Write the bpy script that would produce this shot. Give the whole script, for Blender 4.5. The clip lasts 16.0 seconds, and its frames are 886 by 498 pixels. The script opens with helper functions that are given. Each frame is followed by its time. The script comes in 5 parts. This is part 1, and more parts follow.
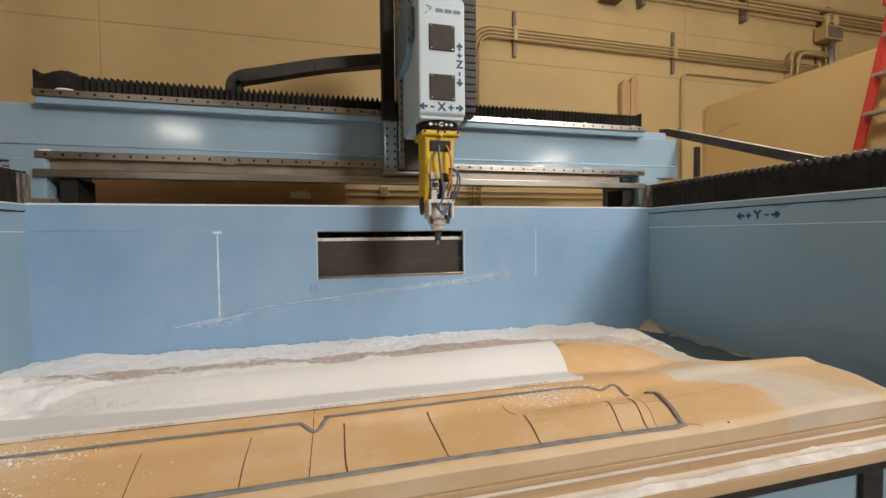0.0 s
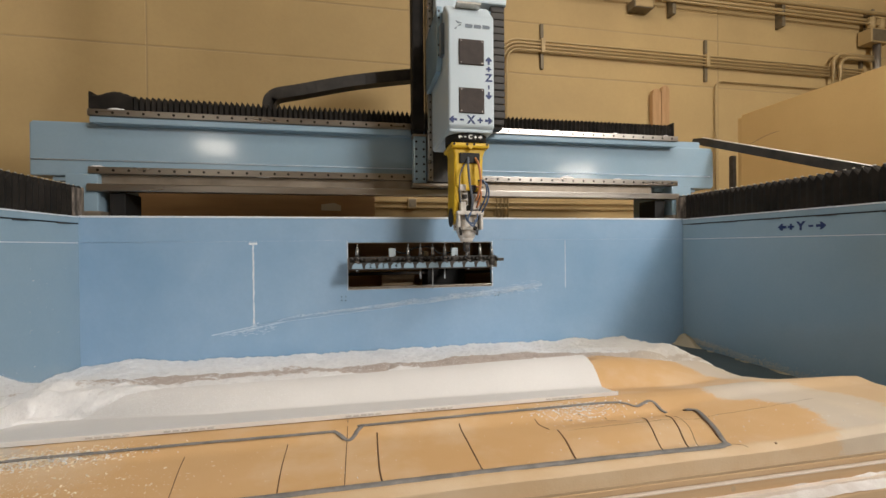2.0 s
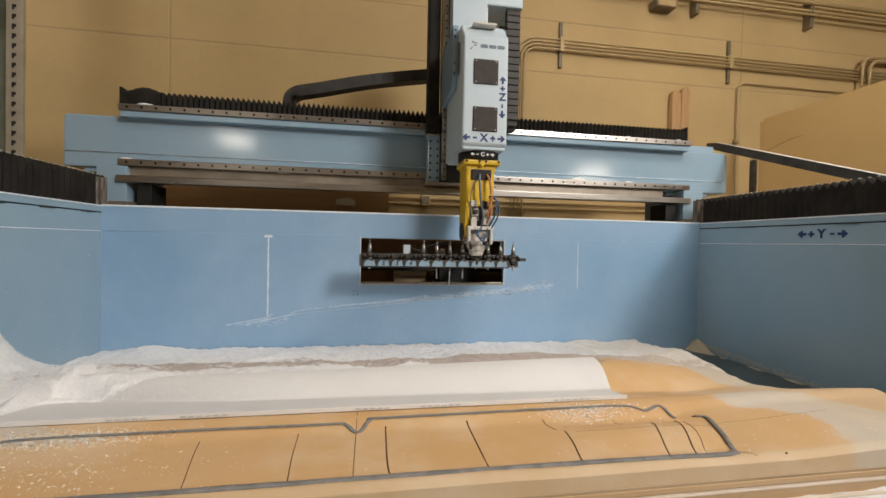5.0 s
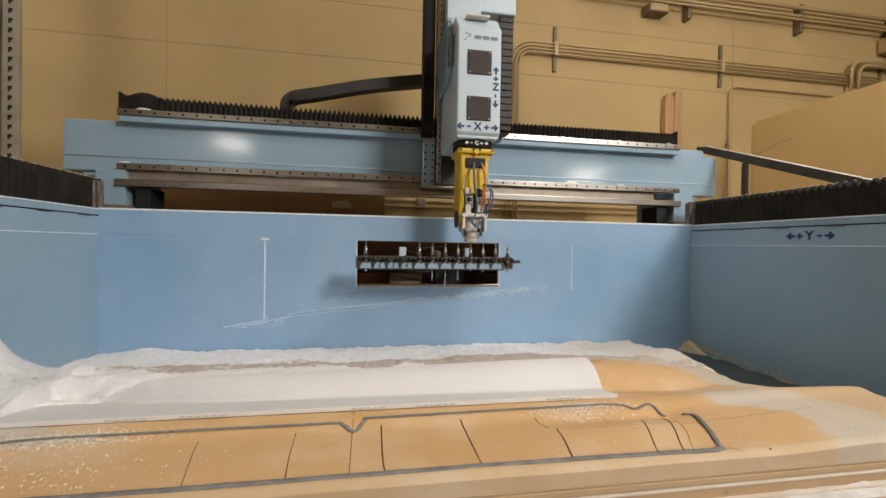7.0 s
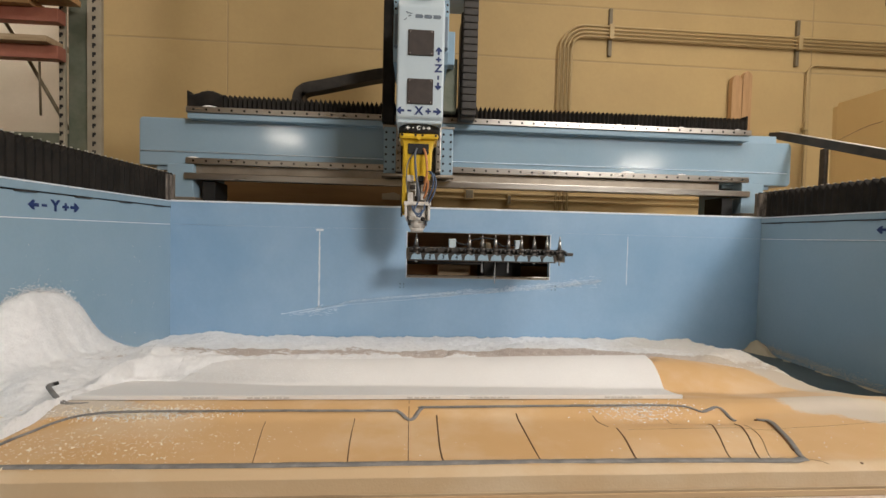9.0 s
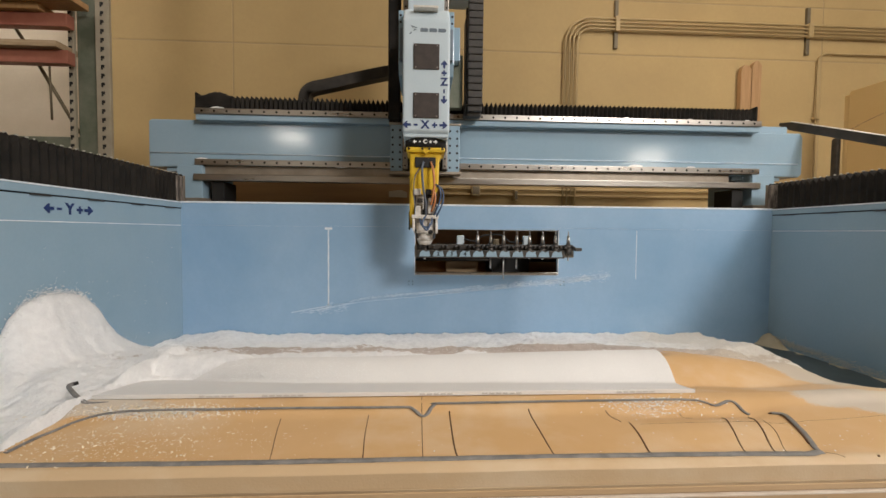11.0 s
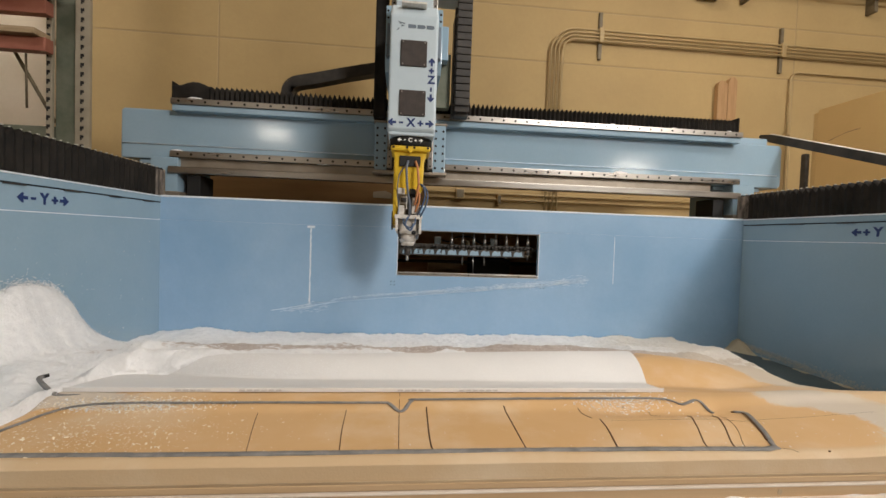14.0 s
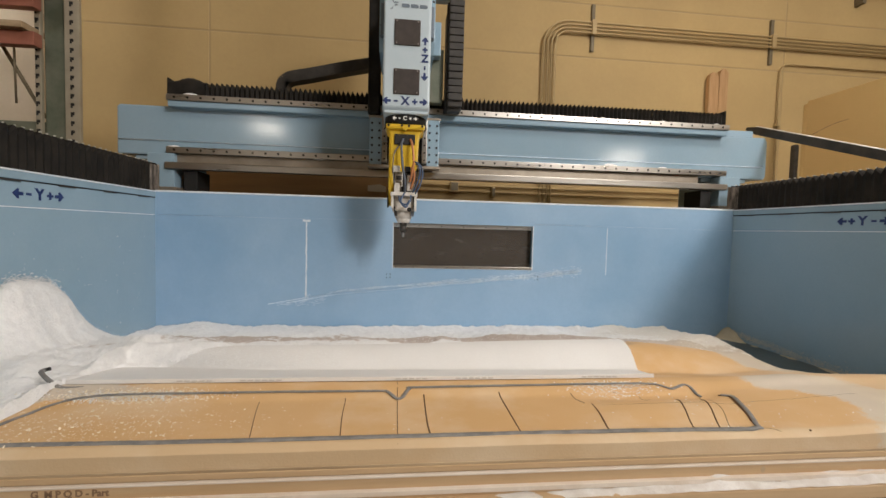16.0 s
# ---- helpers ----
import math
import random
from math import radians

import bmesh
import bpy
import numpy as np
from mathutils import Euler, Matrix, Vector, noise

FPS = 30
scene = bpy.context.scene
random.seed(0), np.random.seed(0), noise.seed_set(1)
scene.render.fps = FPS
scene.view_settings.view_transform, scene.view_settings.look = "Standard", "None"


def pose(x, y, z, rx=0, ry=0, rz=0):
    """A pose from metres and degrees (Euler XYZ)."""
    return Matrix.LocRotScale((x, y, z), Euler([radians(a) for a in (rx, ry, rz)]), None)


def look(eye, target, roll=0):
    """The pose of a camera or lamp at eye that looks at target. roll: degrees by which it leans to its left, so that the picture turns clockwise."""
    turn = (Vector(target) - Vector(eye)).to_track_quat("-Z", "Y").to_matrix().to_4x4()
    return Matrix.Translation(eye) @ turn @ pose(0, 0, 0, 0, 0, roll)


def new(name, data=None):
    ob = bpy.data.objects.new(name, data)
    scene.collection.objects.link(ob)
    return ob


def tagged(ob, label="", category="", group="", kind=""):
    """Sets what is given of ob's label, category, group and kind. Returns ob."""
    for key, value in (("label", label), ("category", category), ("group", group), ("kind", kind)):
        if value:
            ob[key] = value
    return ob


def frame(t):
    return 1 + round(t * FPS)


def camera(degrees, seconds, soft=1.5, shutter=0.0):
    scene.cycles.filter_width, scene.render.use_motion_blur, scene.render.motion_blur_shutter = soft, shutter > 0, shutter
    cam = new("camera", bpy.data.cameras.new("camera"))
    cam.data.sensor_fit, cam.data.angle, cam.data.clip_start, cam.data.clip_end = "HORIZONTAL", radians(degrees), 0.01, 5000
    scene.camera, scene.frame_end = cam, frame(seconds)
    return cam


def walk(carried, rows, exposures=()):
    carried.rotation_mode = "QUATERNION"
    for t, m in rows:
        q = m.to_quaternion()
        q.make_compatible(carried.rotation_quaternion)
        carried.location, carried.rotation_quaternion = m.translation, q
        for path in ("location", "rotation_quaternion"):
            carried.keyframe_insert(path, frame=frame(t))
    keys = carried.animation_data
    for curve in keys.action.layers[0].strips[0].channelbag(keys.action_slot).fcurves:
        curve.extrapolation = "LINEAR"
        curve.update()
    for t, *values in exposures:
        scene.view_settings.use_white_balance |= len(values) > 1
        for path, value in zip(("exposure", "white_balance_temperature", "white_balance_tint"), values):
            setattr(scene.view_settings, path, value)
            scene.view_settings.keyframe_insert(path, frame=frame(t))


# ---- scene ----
cam = camera(93.5, 16.0)
PATH = [
    (0, (-0.385, -2.841, 1.513), (0.114, -0.906, 1.442), -0.6),
    (0.5, (-0.391, -2.853, 1.51), (0.091, -0.912, 1.467), -1.1),
    (1, (-0.399, -2.855, 1.515), (0.011, -0.897, 1.512), -1.6),
    (1.5, (-0.412, -2.85, 1.515), (-0.027, -0.888, 1.522), -0.7),
    (2, (-0.408, -2.846, 1.513), (-0.026, -0.883, 1.498), -0.5),
    (2.5, (-0.417, -2.843, 1.508), (-0.076, -0.873, 1.463), 0.2),
    (3, (-0.411, -2.843, 1.51), (-0.076, -0.871, 1.47), 0.5),
    (3.5, (-0.411, -2.849, 1.513), (-0.08, -0.877, 1.481), 1.1),
    (4, (-0.412, -2.853, 1.516), (-0.091, -0.879, 1.485), 1.0),
    (6.5, (-0.411, -2.873, 1.517), (-0.073, -0.902, 1.495), 1.2),
    (7, (-0.41, -2.885, 1.518), (-0.068, -0.915, 1.499), 1.0),
    (7.5, (-0.413, -2.887, 1.516), (-0.083, -0.914, 1.495), 0.9),
    (8, (-0.423, -2.877, 1.515), (-0.156, -0.895, 1.47), 0.9),
    (8.5, (-0.436, -2.873, 1.518), (-0.254, -0.882, 1.459), 1.1),
    (9, (-0.447, -2.871, 1.517), (-0.312, -0.877, 1.454), 1.4),
    (11.5, (-0.459, -2.88, 1.521), (-0.356, -0.884, 1.439), 0.5),
    (12, (-0.455, -2.891, 1.522), (-0.321, -0.897, 1.442), 0.2),
    (12.5, (-0.458, -2.9, 1.52), (-0.28, -0.909, 1.48), 0.7),
    (13, (-0.455, -2.901, 1.518), (-0.206, -0.917, 1.501), 1.5),
    (13.5, (-0.454, -2.908, 1.512), (-0.269, -0.918, 1.45), 1.6),
    (14, (-0.452, -2.903, 1.507), (-0.27, -0.913, 1.444), 2.0),
    (14.5, (-0.449, -2.89, 1.5), (-0.226, -0.904, 1.44), 2.4),
    (15, (-0.449, -2.897, 1.504), (-0.202, -0.914, 1.435), 2.3),
    (15.5, (-0.448, -2.921, 1.507), (-0.206, -0.937, 1.426), 1.7),
    (16, (-0.457, -2.931, 1.501), (-0.249, -0.945, 1.408), 1.5),
]
walk(cam, [(t, look(*p)) for t, *p in PATH])

# ---- world and light ----
world = bpy.data.worlds.new("room_world")
world.use_nodes = True
scene.world = world
world.node_tree.nodes["Background"].inputs[0].default_value = (0.9, 0.85, 0.75, 1)
world.node_tree.nodes["Background"].inputs[1].default_value = 0.05
scene.view_settings.exposure = 0.0


def area(name, eye, target, sx, sy, power, colour, spread=180.0):
    lamp = bpy.data.lights.new(name, "AREA")
    lamp.spread = math.radians(spread)
    lamp.shape, lamp.size, lamp.size_y, lamp.energy, lamp.color = "RECTANGLE", sx, sy, power, colour
    ob = new(name, lamp)
    ob.matrix_world = look(eye, target)
    return ob


WARM = (1.0, 0.89, 0.76)
DAY = (1.0, 0.945, 0.895)
# Unseen main light, placed from the head's shadow on the back panel.
area("main_light", (4.6, -7.9, 5.75), (0, -0.6, 1.3), 1.8, 1.4, 490, DAY)
area("bay_lamp_left", (-4.0, -8.1, 4.05), (0, 0, 1.9), 0.8, 0.22, 17, WARM)
area("bay_lamp_right", (5.1, -6.6, 3.4), (0, 0, 1.9), 0.8, 0.22, 17, WARM)
# Overhead fill added for the upward faces; no such fixture is known.
area("fill_light_front", (2.7, -3.2, 6.2), (0.4, -1.2, 0.8), 2.6, 0.7, 44, DAY, 110)
# Fill added for the partition, right wall and east panel; no known fixture.
area("fill_light_east", (-0.4, -2.4, 6.6), (4.2, 0.0, 3.1), 2.4, 0.6, 38, WARM, 72)
# Added fill that lifts the pale sheet behind the rack; no known fixture.
area("fill_light_west", (-4.6, -2.4, 6.6), (-5.4, 1.6, 3.0), 2.4, 0.6, 20, DAY, 70)
area("bay_lamp_rear", (-1.9, 0.5, 6.6), (-1.9, 1.2, 1.0), 8.0, 0.8, 33, WARM)


# ---- materials ----
def nodes(name):
    m = bpy.data.materials.new(name)
    m.use_nodes = True
    t = m.node_tree
    return m, t, t.nodes["Principled BSDF"]


def add(t, kind, **kw):
    n = t.nodes.new(kind)
    for k, v in kw.items():
        n.inputs[k].default_value = v
    return n


def ramp(t, fac, stops):
    r = t.nodes.new("ShaderNodeValToRGB")
    e = r.color_ramp.elements
    while len(e) < len(stops):
        e.new(0.5)
    for i, (p, c) in enumerate(stops):
        e[i].position, e[i].color = p, (*c, 1)
    t.links.new(fac, r.inputs[0])
    return r.outputs[0]


def mixc(t, fac, a, b):
    n = t.nodes.new("ShaderNodeMix")
    n.data_type = "RGBA"
    for sock, val in ((n.inputs[0], fac), (n.inputs[6], a), (n.inputs[7], b)):
        if isinstance(val, tuple):
            sock.default_value = (*val, 1)
        elif isinstance(val, (int, float)):
            sock.default_value = val
        else:
            t.links.new(val, sock)
    return n.outputs[2]


def noise_of(t, scale, detail=4.0, rough=0.55, stretch=None):
    co = t.nodes.new("ShaderNodeTexCoord").outputs["Object"]
    if stretch:
        mp = t.nodes.new("ShaderNodeMapping")
        mp.inputs["Scale"].default_value = stretch
        t.links.new(co, mp.inputs[0])
        co = mp.outputs[0]
    n = add(t, "ShaderNodeTexNoise", Scale=scale, Detail=detail, Roughness=rough)
    t.links.new(co, n.inputs["Vector"])
    return n.outputs["Fac"]


def bump(t, p, height, strength, distance=0.01):
    b = add(t, "ShaderNodeBump", Strength=strength, Distance=distance)
    t.links.new(height, b.inputs["Height"])
    t.links.new(b.outputs[0], p.inputs["Normal"])


def surface(name, a, b, rough=0.5, metal=0.0, scale=6.0, grain=120.0, relief=0.15, lo=0.35, hi=0.65, stretch=None, coat=0.0, rvar=0.12):
    """A base colour between a and b in soft patches, fine grain in relief, and roughness that varies with both."""
    m, t, p = nodes(name)
    big, fine = noise_of(t, scale, 5, 0.6, stretch), noise_of(t, grain, 3, 0.6, stretch)
    c = ramp(t, big, [(lo, a), (hi, b)])
    dark = tuple(v * 0.82 for v in a)
    f2 = t.nodes.new("ShaderNodeMath")
    f2.operation, f2.inputs[1].default_value = "MULTIPLY", 0.35
    t.links.new(fine, f2.inputs[0])
    t.links.new(mixc(t, f2.outputs[0], c, dark), p.inputs["Base Color"])
    r = add(t, "ShaderNodeMapRange")
    r.inputs["To Min"].default_value, r.inputs["To Max"].default_value = max(rough - rvar, 0.02), min(rough + rvar, 1)
    t.links.new(big, r.inputs["Value"])
    t.links.new(r.outputs[0], p.inputs["Roughness"])
    p.inputs["Metallic"].default_value, p.inputs["Coat Weight"].default_value = metal, coat
    if relief:
        bump(t, p, fine, relief, 0.004)
    return m


BLUE = surface("blue_enamel", (0.285, 0.415, 0.515), (0.33, 0.455, 0.555), 0.12, scale=1.6, grain=60, relief=0.015, rvar=0.03)
BLUE_IN = surface("blue_panel_enamel", (0.255, 0.42, 0.61), (0.35, 0.51, 0.69), 0.40, scale=1.3, grain=40, relief=0.04)
PALE = surface("pale_blue_cover", (0.50, 0.60, 0.66), (0.56, 0.65, 0.70), 0.42, scale=3, grain=90, relief=0.04)
WELD = surface("dusty_weld", (0.70, 0.79, 0.87), (0.88, 0.90, 0.92), 0.85, scale=30, grain=200, relief=0.15)
SMEAR = surface("thin_dust_smear", (0.52, 0.68, 0.84), (0.76, 0.85, 0.92), 0.8, scale=14, grain=200, relief=0.1)
STEEL = surface("ground_steel", (0.33, 0.31, 0.285), (0.47, 0.445, 0.405), 0.30, 1.0, 5, 150, 0.08, stretch=(0.3, 3, 3))
RAILDUST = surface("dusty_rail_steel", (0.30, 0.26, 0.21), (0.44, 0.38, 0.31), 0.45, 0.6, 7, 150, 0.1)
DARKSTEEL = surface("dark_steel", (0.05, 0.05, 0.05), (0.10, 0.09, 0.08), 0.5, 0.6, 8, 120, 0.1)
RUBBER = surface("black_bellows_rubber", (0.010, 0.009, 0.008), (0.028, 0.024, 0.020), 0.72, 0, 9, 140, 0.2)
RUBBER.node_tree.nodes["Principled BSDF"].inputs["Specular IOR Level"].default_value = 0.2
BOLT = surface("blackened_bolt", (0.02, 0.02, 0.02), (0.05, 0.045, 0.04), 0.5, 0.7, 40, 200, 0)
VENT = surface("dark_filter_mesh", (0.045, 0.036, 0.032), (0.07, 0.055, 0.048), 0.75, 0, 20, 500, 0.5)
YELLOW = surface("yellow_cast_paint", (0.68, 0.43, 0.02), (0.80, 0.54, 0.03), 0.42, 0, 8, 100, 0.06)
NAVY = surface("navy_print", (0.012, 0.03, 0.13), (0.02, 0.045, 0.17), 0.5, 0, 30, 200, 0)
GREYPRINT = surface("grey_print", (0.13, 0.17, 0.21), (0.17, 0.21, 0.26), 0.5, 0, 30, 200, 0)
WHITEPRINT = surface("white_print", (0.75, 0.75, 0.72), (0.85, 0.85, 0.82), 0.5, 0, 30, 200, 0)
DUST = surface("white_shaving_dust", (0.84, 0.84, 0.84), (0.92, 0.92, 0.91), 0.95, 0, 22, 160, 0.4)
NOSE = surface("dusted_white_casting", (0.58, 0.54, 0.48), (0.82, 0.80, 0.76), 0.75, 0, 22, 180, 0.5)
CHROME = surface("polished_steel", (0.42, 0.41, 0.40), (0.58, 0.57, 0.55), 0.32, 1.0, 12, 200, 0.03)
HOSEBLUE = surface("blue_hose", (0.05, 0.09, 0.17), (0.08, 0.13, 0.23), 0.4, 0, 20, 200, 0)
HOSEGREY = surface("grey_cable", (0.10, 0.12, 0.15), (0.16, 0.18, 0.22), 0.5, 0, 20, 200, 0)
ORANGE = surface("orange_cable", (0.50, 0.20, 0.08), (0.62, 0.27, 0.11), 0.45, 0, 20, 200, 0)
WALLPAINT = surface("beige_wall_paint", (0.45, 0.318, 0.140), (0.53, 0.38, 0.172), 0.72, 0, 0.7, 22, 0.25)
JOINT = surface("joint_sealant", (0.40, 0.29, 0.145), (0.46, 0.335, 0.17), 0.8, 0, 4, 60, 0.2)
CONDUIT = surface("painted_conduit", (0.43, 0.31, 0.145), (0.50, 0.365, 0.18), 0.5, 0.1, 4, 80, 0.05)
GALV = surface("galvanised_strut", (0.15, 0.12, 0.075), (0.22, 0.18, 0.115), 0.55, 0.3, 12, 120, 0.08)
BOARD = surface("brown_hardboard", (0.53, 0.365, 0.155), (0.59, 0.415, 0.185), 0.7, 0, 1.2, 90, 0.15)
WOOD = surface("pale_timber", (0.40, 0.225, 0.095), (0.51, 0.31, 0.145), 0.6, 0, 6, 60, 0.25, stretch=(6, 6, 0.5))
WOODX = surface("dusty_timber", (0.34, 0.24, 0.14), (0.50, 0.38, 0.24), 0.7, 0, 6, 60, 0.25, stretch=(0.6, 6, 6))
BROWNPLY = surface("brown_plywood", (0.31, 0.175, 0.08), (0.42, 0.25, 0.12), 0.6, 0, 3, 60, 0.2, stretch=(0.5, 4, 4))
GREENPOST = surface("green_rack_paint", (0.11, 0.13, 0.09), (0.20, 0.21, 0.16), 0.5, 0.2, 5, 90, 0.1)
TANPOST = surface("worn_rack_flange", (0.33, 0.29, 0.22), (0.43, 0.38, 0.29), 0.55, 0.2, 6, 90, 0.1)
REDBEAM = surface("red_beam_paint", (0.27, 0.09, 0.06), (0.38, 0.15, 0.10), 0.5, 0, 5, 90, 0.1)
REDLADDER = surface("red_fibreglass", (0.50, 0.035, 0.03), (0.60, 0.06, 0.045), 0.45, 0, 7, 100, 0.1)
ALU = surface("dull_aluminium", (0.45, 0.43, 0.40), (0.58, 0.55, 0.5), 0.4, 0.9, 9, 100, 0.08)
CONCRETE = surface("concrete_floor", (0.22, 0.21, 0.19), (0.32, 0.30, 0.27), 0.6, 0, 2, 40, 0.2)
CEILING = surface("ceiling_paint", (0.62, 0.58, 0.5), (0.7, 0.66, 0.58), 0.8, 0, 1, 20, 0.2)
CLAY = surface("grey_filler_bead", (0.17, 0.165, 0.16), (0.30, 0.285, 0.27), 0.75, 0, 26, 140, 0.5)
GAP = surface("dark_glue_and_shade", (0.10, 0.05, 0.02), (0.16, 0.085, 0.035), 0.8, 0, 18, 140, 0.1)
INK = surface("pencil_ink", (0.20, 0.12, 0.07), (0.28, 0.18, 0.10), 0.8, 0, 18, 140, 0)
SHEET = surface("white_plastic_sheet", (0.77, 0.76, 0.745), (0.83, 0.82, 0.805), 0.5, 0, 2.2, 120, 0.1)
SHEETEDGE = surface("pale_sheet_edge", (0.66, 0.56, 0.45), (0.78, 0.71, 0.63), 0.6, 0, 6, 120, 0.1)
BOARDEDGE = surface("tooling_board_edge", (0.50, 0.335, 0.18), (0.60, 0.43, 0.26), 0.7, 0, 3, 90, 0.2, stretch=(0.4, 5, 8))
# The east panel's shade on the bed is put into this dark colour.
LINER_SHADED = surface("shade_toned_bed_liner", (0.045, 0.065, 0.07), (0.08, 0.105, 0.11), 0.6, 0, 4, 90, 0.1)
LIGHTPRINT = surface("faded_grey_print", (0.54, 0.52, 0.50), (0.62, 0.60, 0.58), 0.7, 0, 30, 90, 0)
PLYSHEET = surface("orange_brown_plywood", (0.40, 0.225, 0.095), (0.50, 0.29, 0.13), 0.6, 0, 3, 60, 0.2, stretch=(0.5, 4, 4))
CHIPTAN = surface("board_coloured_chip", (0.84, 0.71, 0.50), (0.93, 0.84, 0.68), 0.8, 0, 60, 200, 0)
TANDUST = surface("tan_dust", (0.54, 0.52, 0.45), (0.66, 0.63, 0.55), 0.9, 0, 30, 200, 0.1)
LIPDUST = surface("pressed_lip_dust", (0.60, 0.55, 0.50), (0.80, 0.78, 0.75), 0.95, 0, 14, 160, 0.5)
CHAINGREY = surface("dusty_chain_plastic", (0.022, 0.019, 0.016), (0.055, 0.047, 0.039), 0.6, 0, 9, 140, 0.2)
CAKED = surface("dust_caked_rubber", (0.05, 0.042, 0.036), (0.42, 0.36, 0.31), 0.9, 0, 14, 90, 0.3, lo=0.40, hi=0.68, stretch=(1, 1.5, 0.5))
WHITEBOARD = surface("pale_wall_sheet", (0.66, 0.56, 0.42), (0.74, 0.64, 0.50), 0.6, 0, 1.5, 40, 0.1)
BLACK = surface("flat_black", (0.008, 0.008, 0.008), (0.016, 0.015, 0.014), 0.7, 0, 9, 90, 0)


def foam_material():
    """Ochre tooling board under thin white dust: patches of dust by noise, thicker on the far mound and near the heap."""
    m, t, p = nodes("ochre_tooling_board")
    co = t.nodes.new("ShaderNodeTexCoord").outputs["Object"]
    sep = t.nodes.new("ShaderNodeSeparateXYZ")
    t.links.new(co, sep.inputs[0])
    big, mid, fine = noise_of(t, 2.2, 5), noise_of(t, 9, 6, 0.65), noise_of(t, 180, 3)
    base = ramp(t, big, [(0.3, (0.62, 0.38, 0.165)), (0.7, (0.70, 0.465, 0.245))])

    def math1(op, a, b):
        n = t.nodes.new("ShaderNodeMath")
        n.operation = op
        for s, v in ((n.inputs[0], a), (n.inputs[1], b)):
            if isinstance(v, (int, float)):
                s.default_value = v
            else:
                t.links.new(v, s)
        return n.outputs[0]

    def spot(x, y, sx, sy):
        dx = math1("DIVIDE", math1("SUBTRACT", sep.outputs[0], x - 0.05), sx)
        dy = math1("DIVIDE", math1("SUBTRACT", sep.outputs[1], y + 1.6), sy)
        d = math1("ADD", math1("MULTIPLY", dx, dx), math1("MULTIPLY", dy, dy))
        return math1("SUBTRACT", 1.0, d)

    cover = math1("MAXIMUM", spot(0.90, -1.61, 0.15, 0.085), spot(1.00, -1.67, 0.15, 0.095))
    for x, y, rx, ry in ((1.08, -1.78, 0.15, 0.13), (1.08, -1.91, 0.19, 0.13), (1.00, -1.97, 0.17, 0.06), (1.10, -1.15, 0.13, 0.38), (-1.50, -1.60, 0.30, 0.06)):
        cover = math1("MAXIMUM", cover, spot(x, y, rx, ry))
    cover = math1("ADD", cover, math1("MULTIPLY", math1("SUBTRACT", mid, 0.5), 1.3))
    cover = math1("ADD", cover, math1("MULTIPLY", math1("SUBTRACT", noise_of(t, 60, 4, 0.7), 0.5), 0.9))
    mr = add(t, "ShaderNodeMapRange")
    mr.inputs["From Min"].default_value, mr.inputs["From Max"].default_value = 0.0, 0.32
    t.links.new(cover, mr.inputs["Value"])
    c = mixc(t, math1("MULTIPLY", mr.outputs[0], 0.92), base, (0.62, 0.555, 0.47))
    # A thinner veil along the far rim and on the sawn front.
    rim = add(t, "ShaderNodeMapRange")
    rim.inputs["From Min"].default_value, rim.inputs["From Max"].default_value = 0.95, 1.15
    t.links.new(math1("ADD", sep.outputs[0], math1("MULTIPLY", mid, 0.12)), rim.inputs["Value"])
    front = add(t, "ShaderNodeMapRange")
    front.inputs["From Min"].default_value, front.inputs["From Max"].default_value = 0.318, 0.334
    t.links.new(math1("SUBTRACT", math1("MULTIPLY", mid, 0.008), sep.outputs[1]), front.inputs["Value"])
    veil = math1("MAXIMUM", math1("MULTIPLY", rim.outputs[0], 0.45), math1("MULTIPLY", front.outputs[0], 0.55))
    c = mixc(t, veil, c, (0.56, 0.45, 0.31))
    film = ramp(t, noise_of(t, 4.5, 6, 0.6), [(0.46, (0, 0, 0)), (0.70, (1, 1, 1))])
    c = mixc(t, math1("MULTIPLY", film, 0.34), c, (0.78, 0.68, 0.52))
    t.links.new(c, p.inputs["Base Color"])
    p.inputs["Roughness"].default_value = 0.68
    bump(t, p, fine, 0.25, 0.003)
    return m


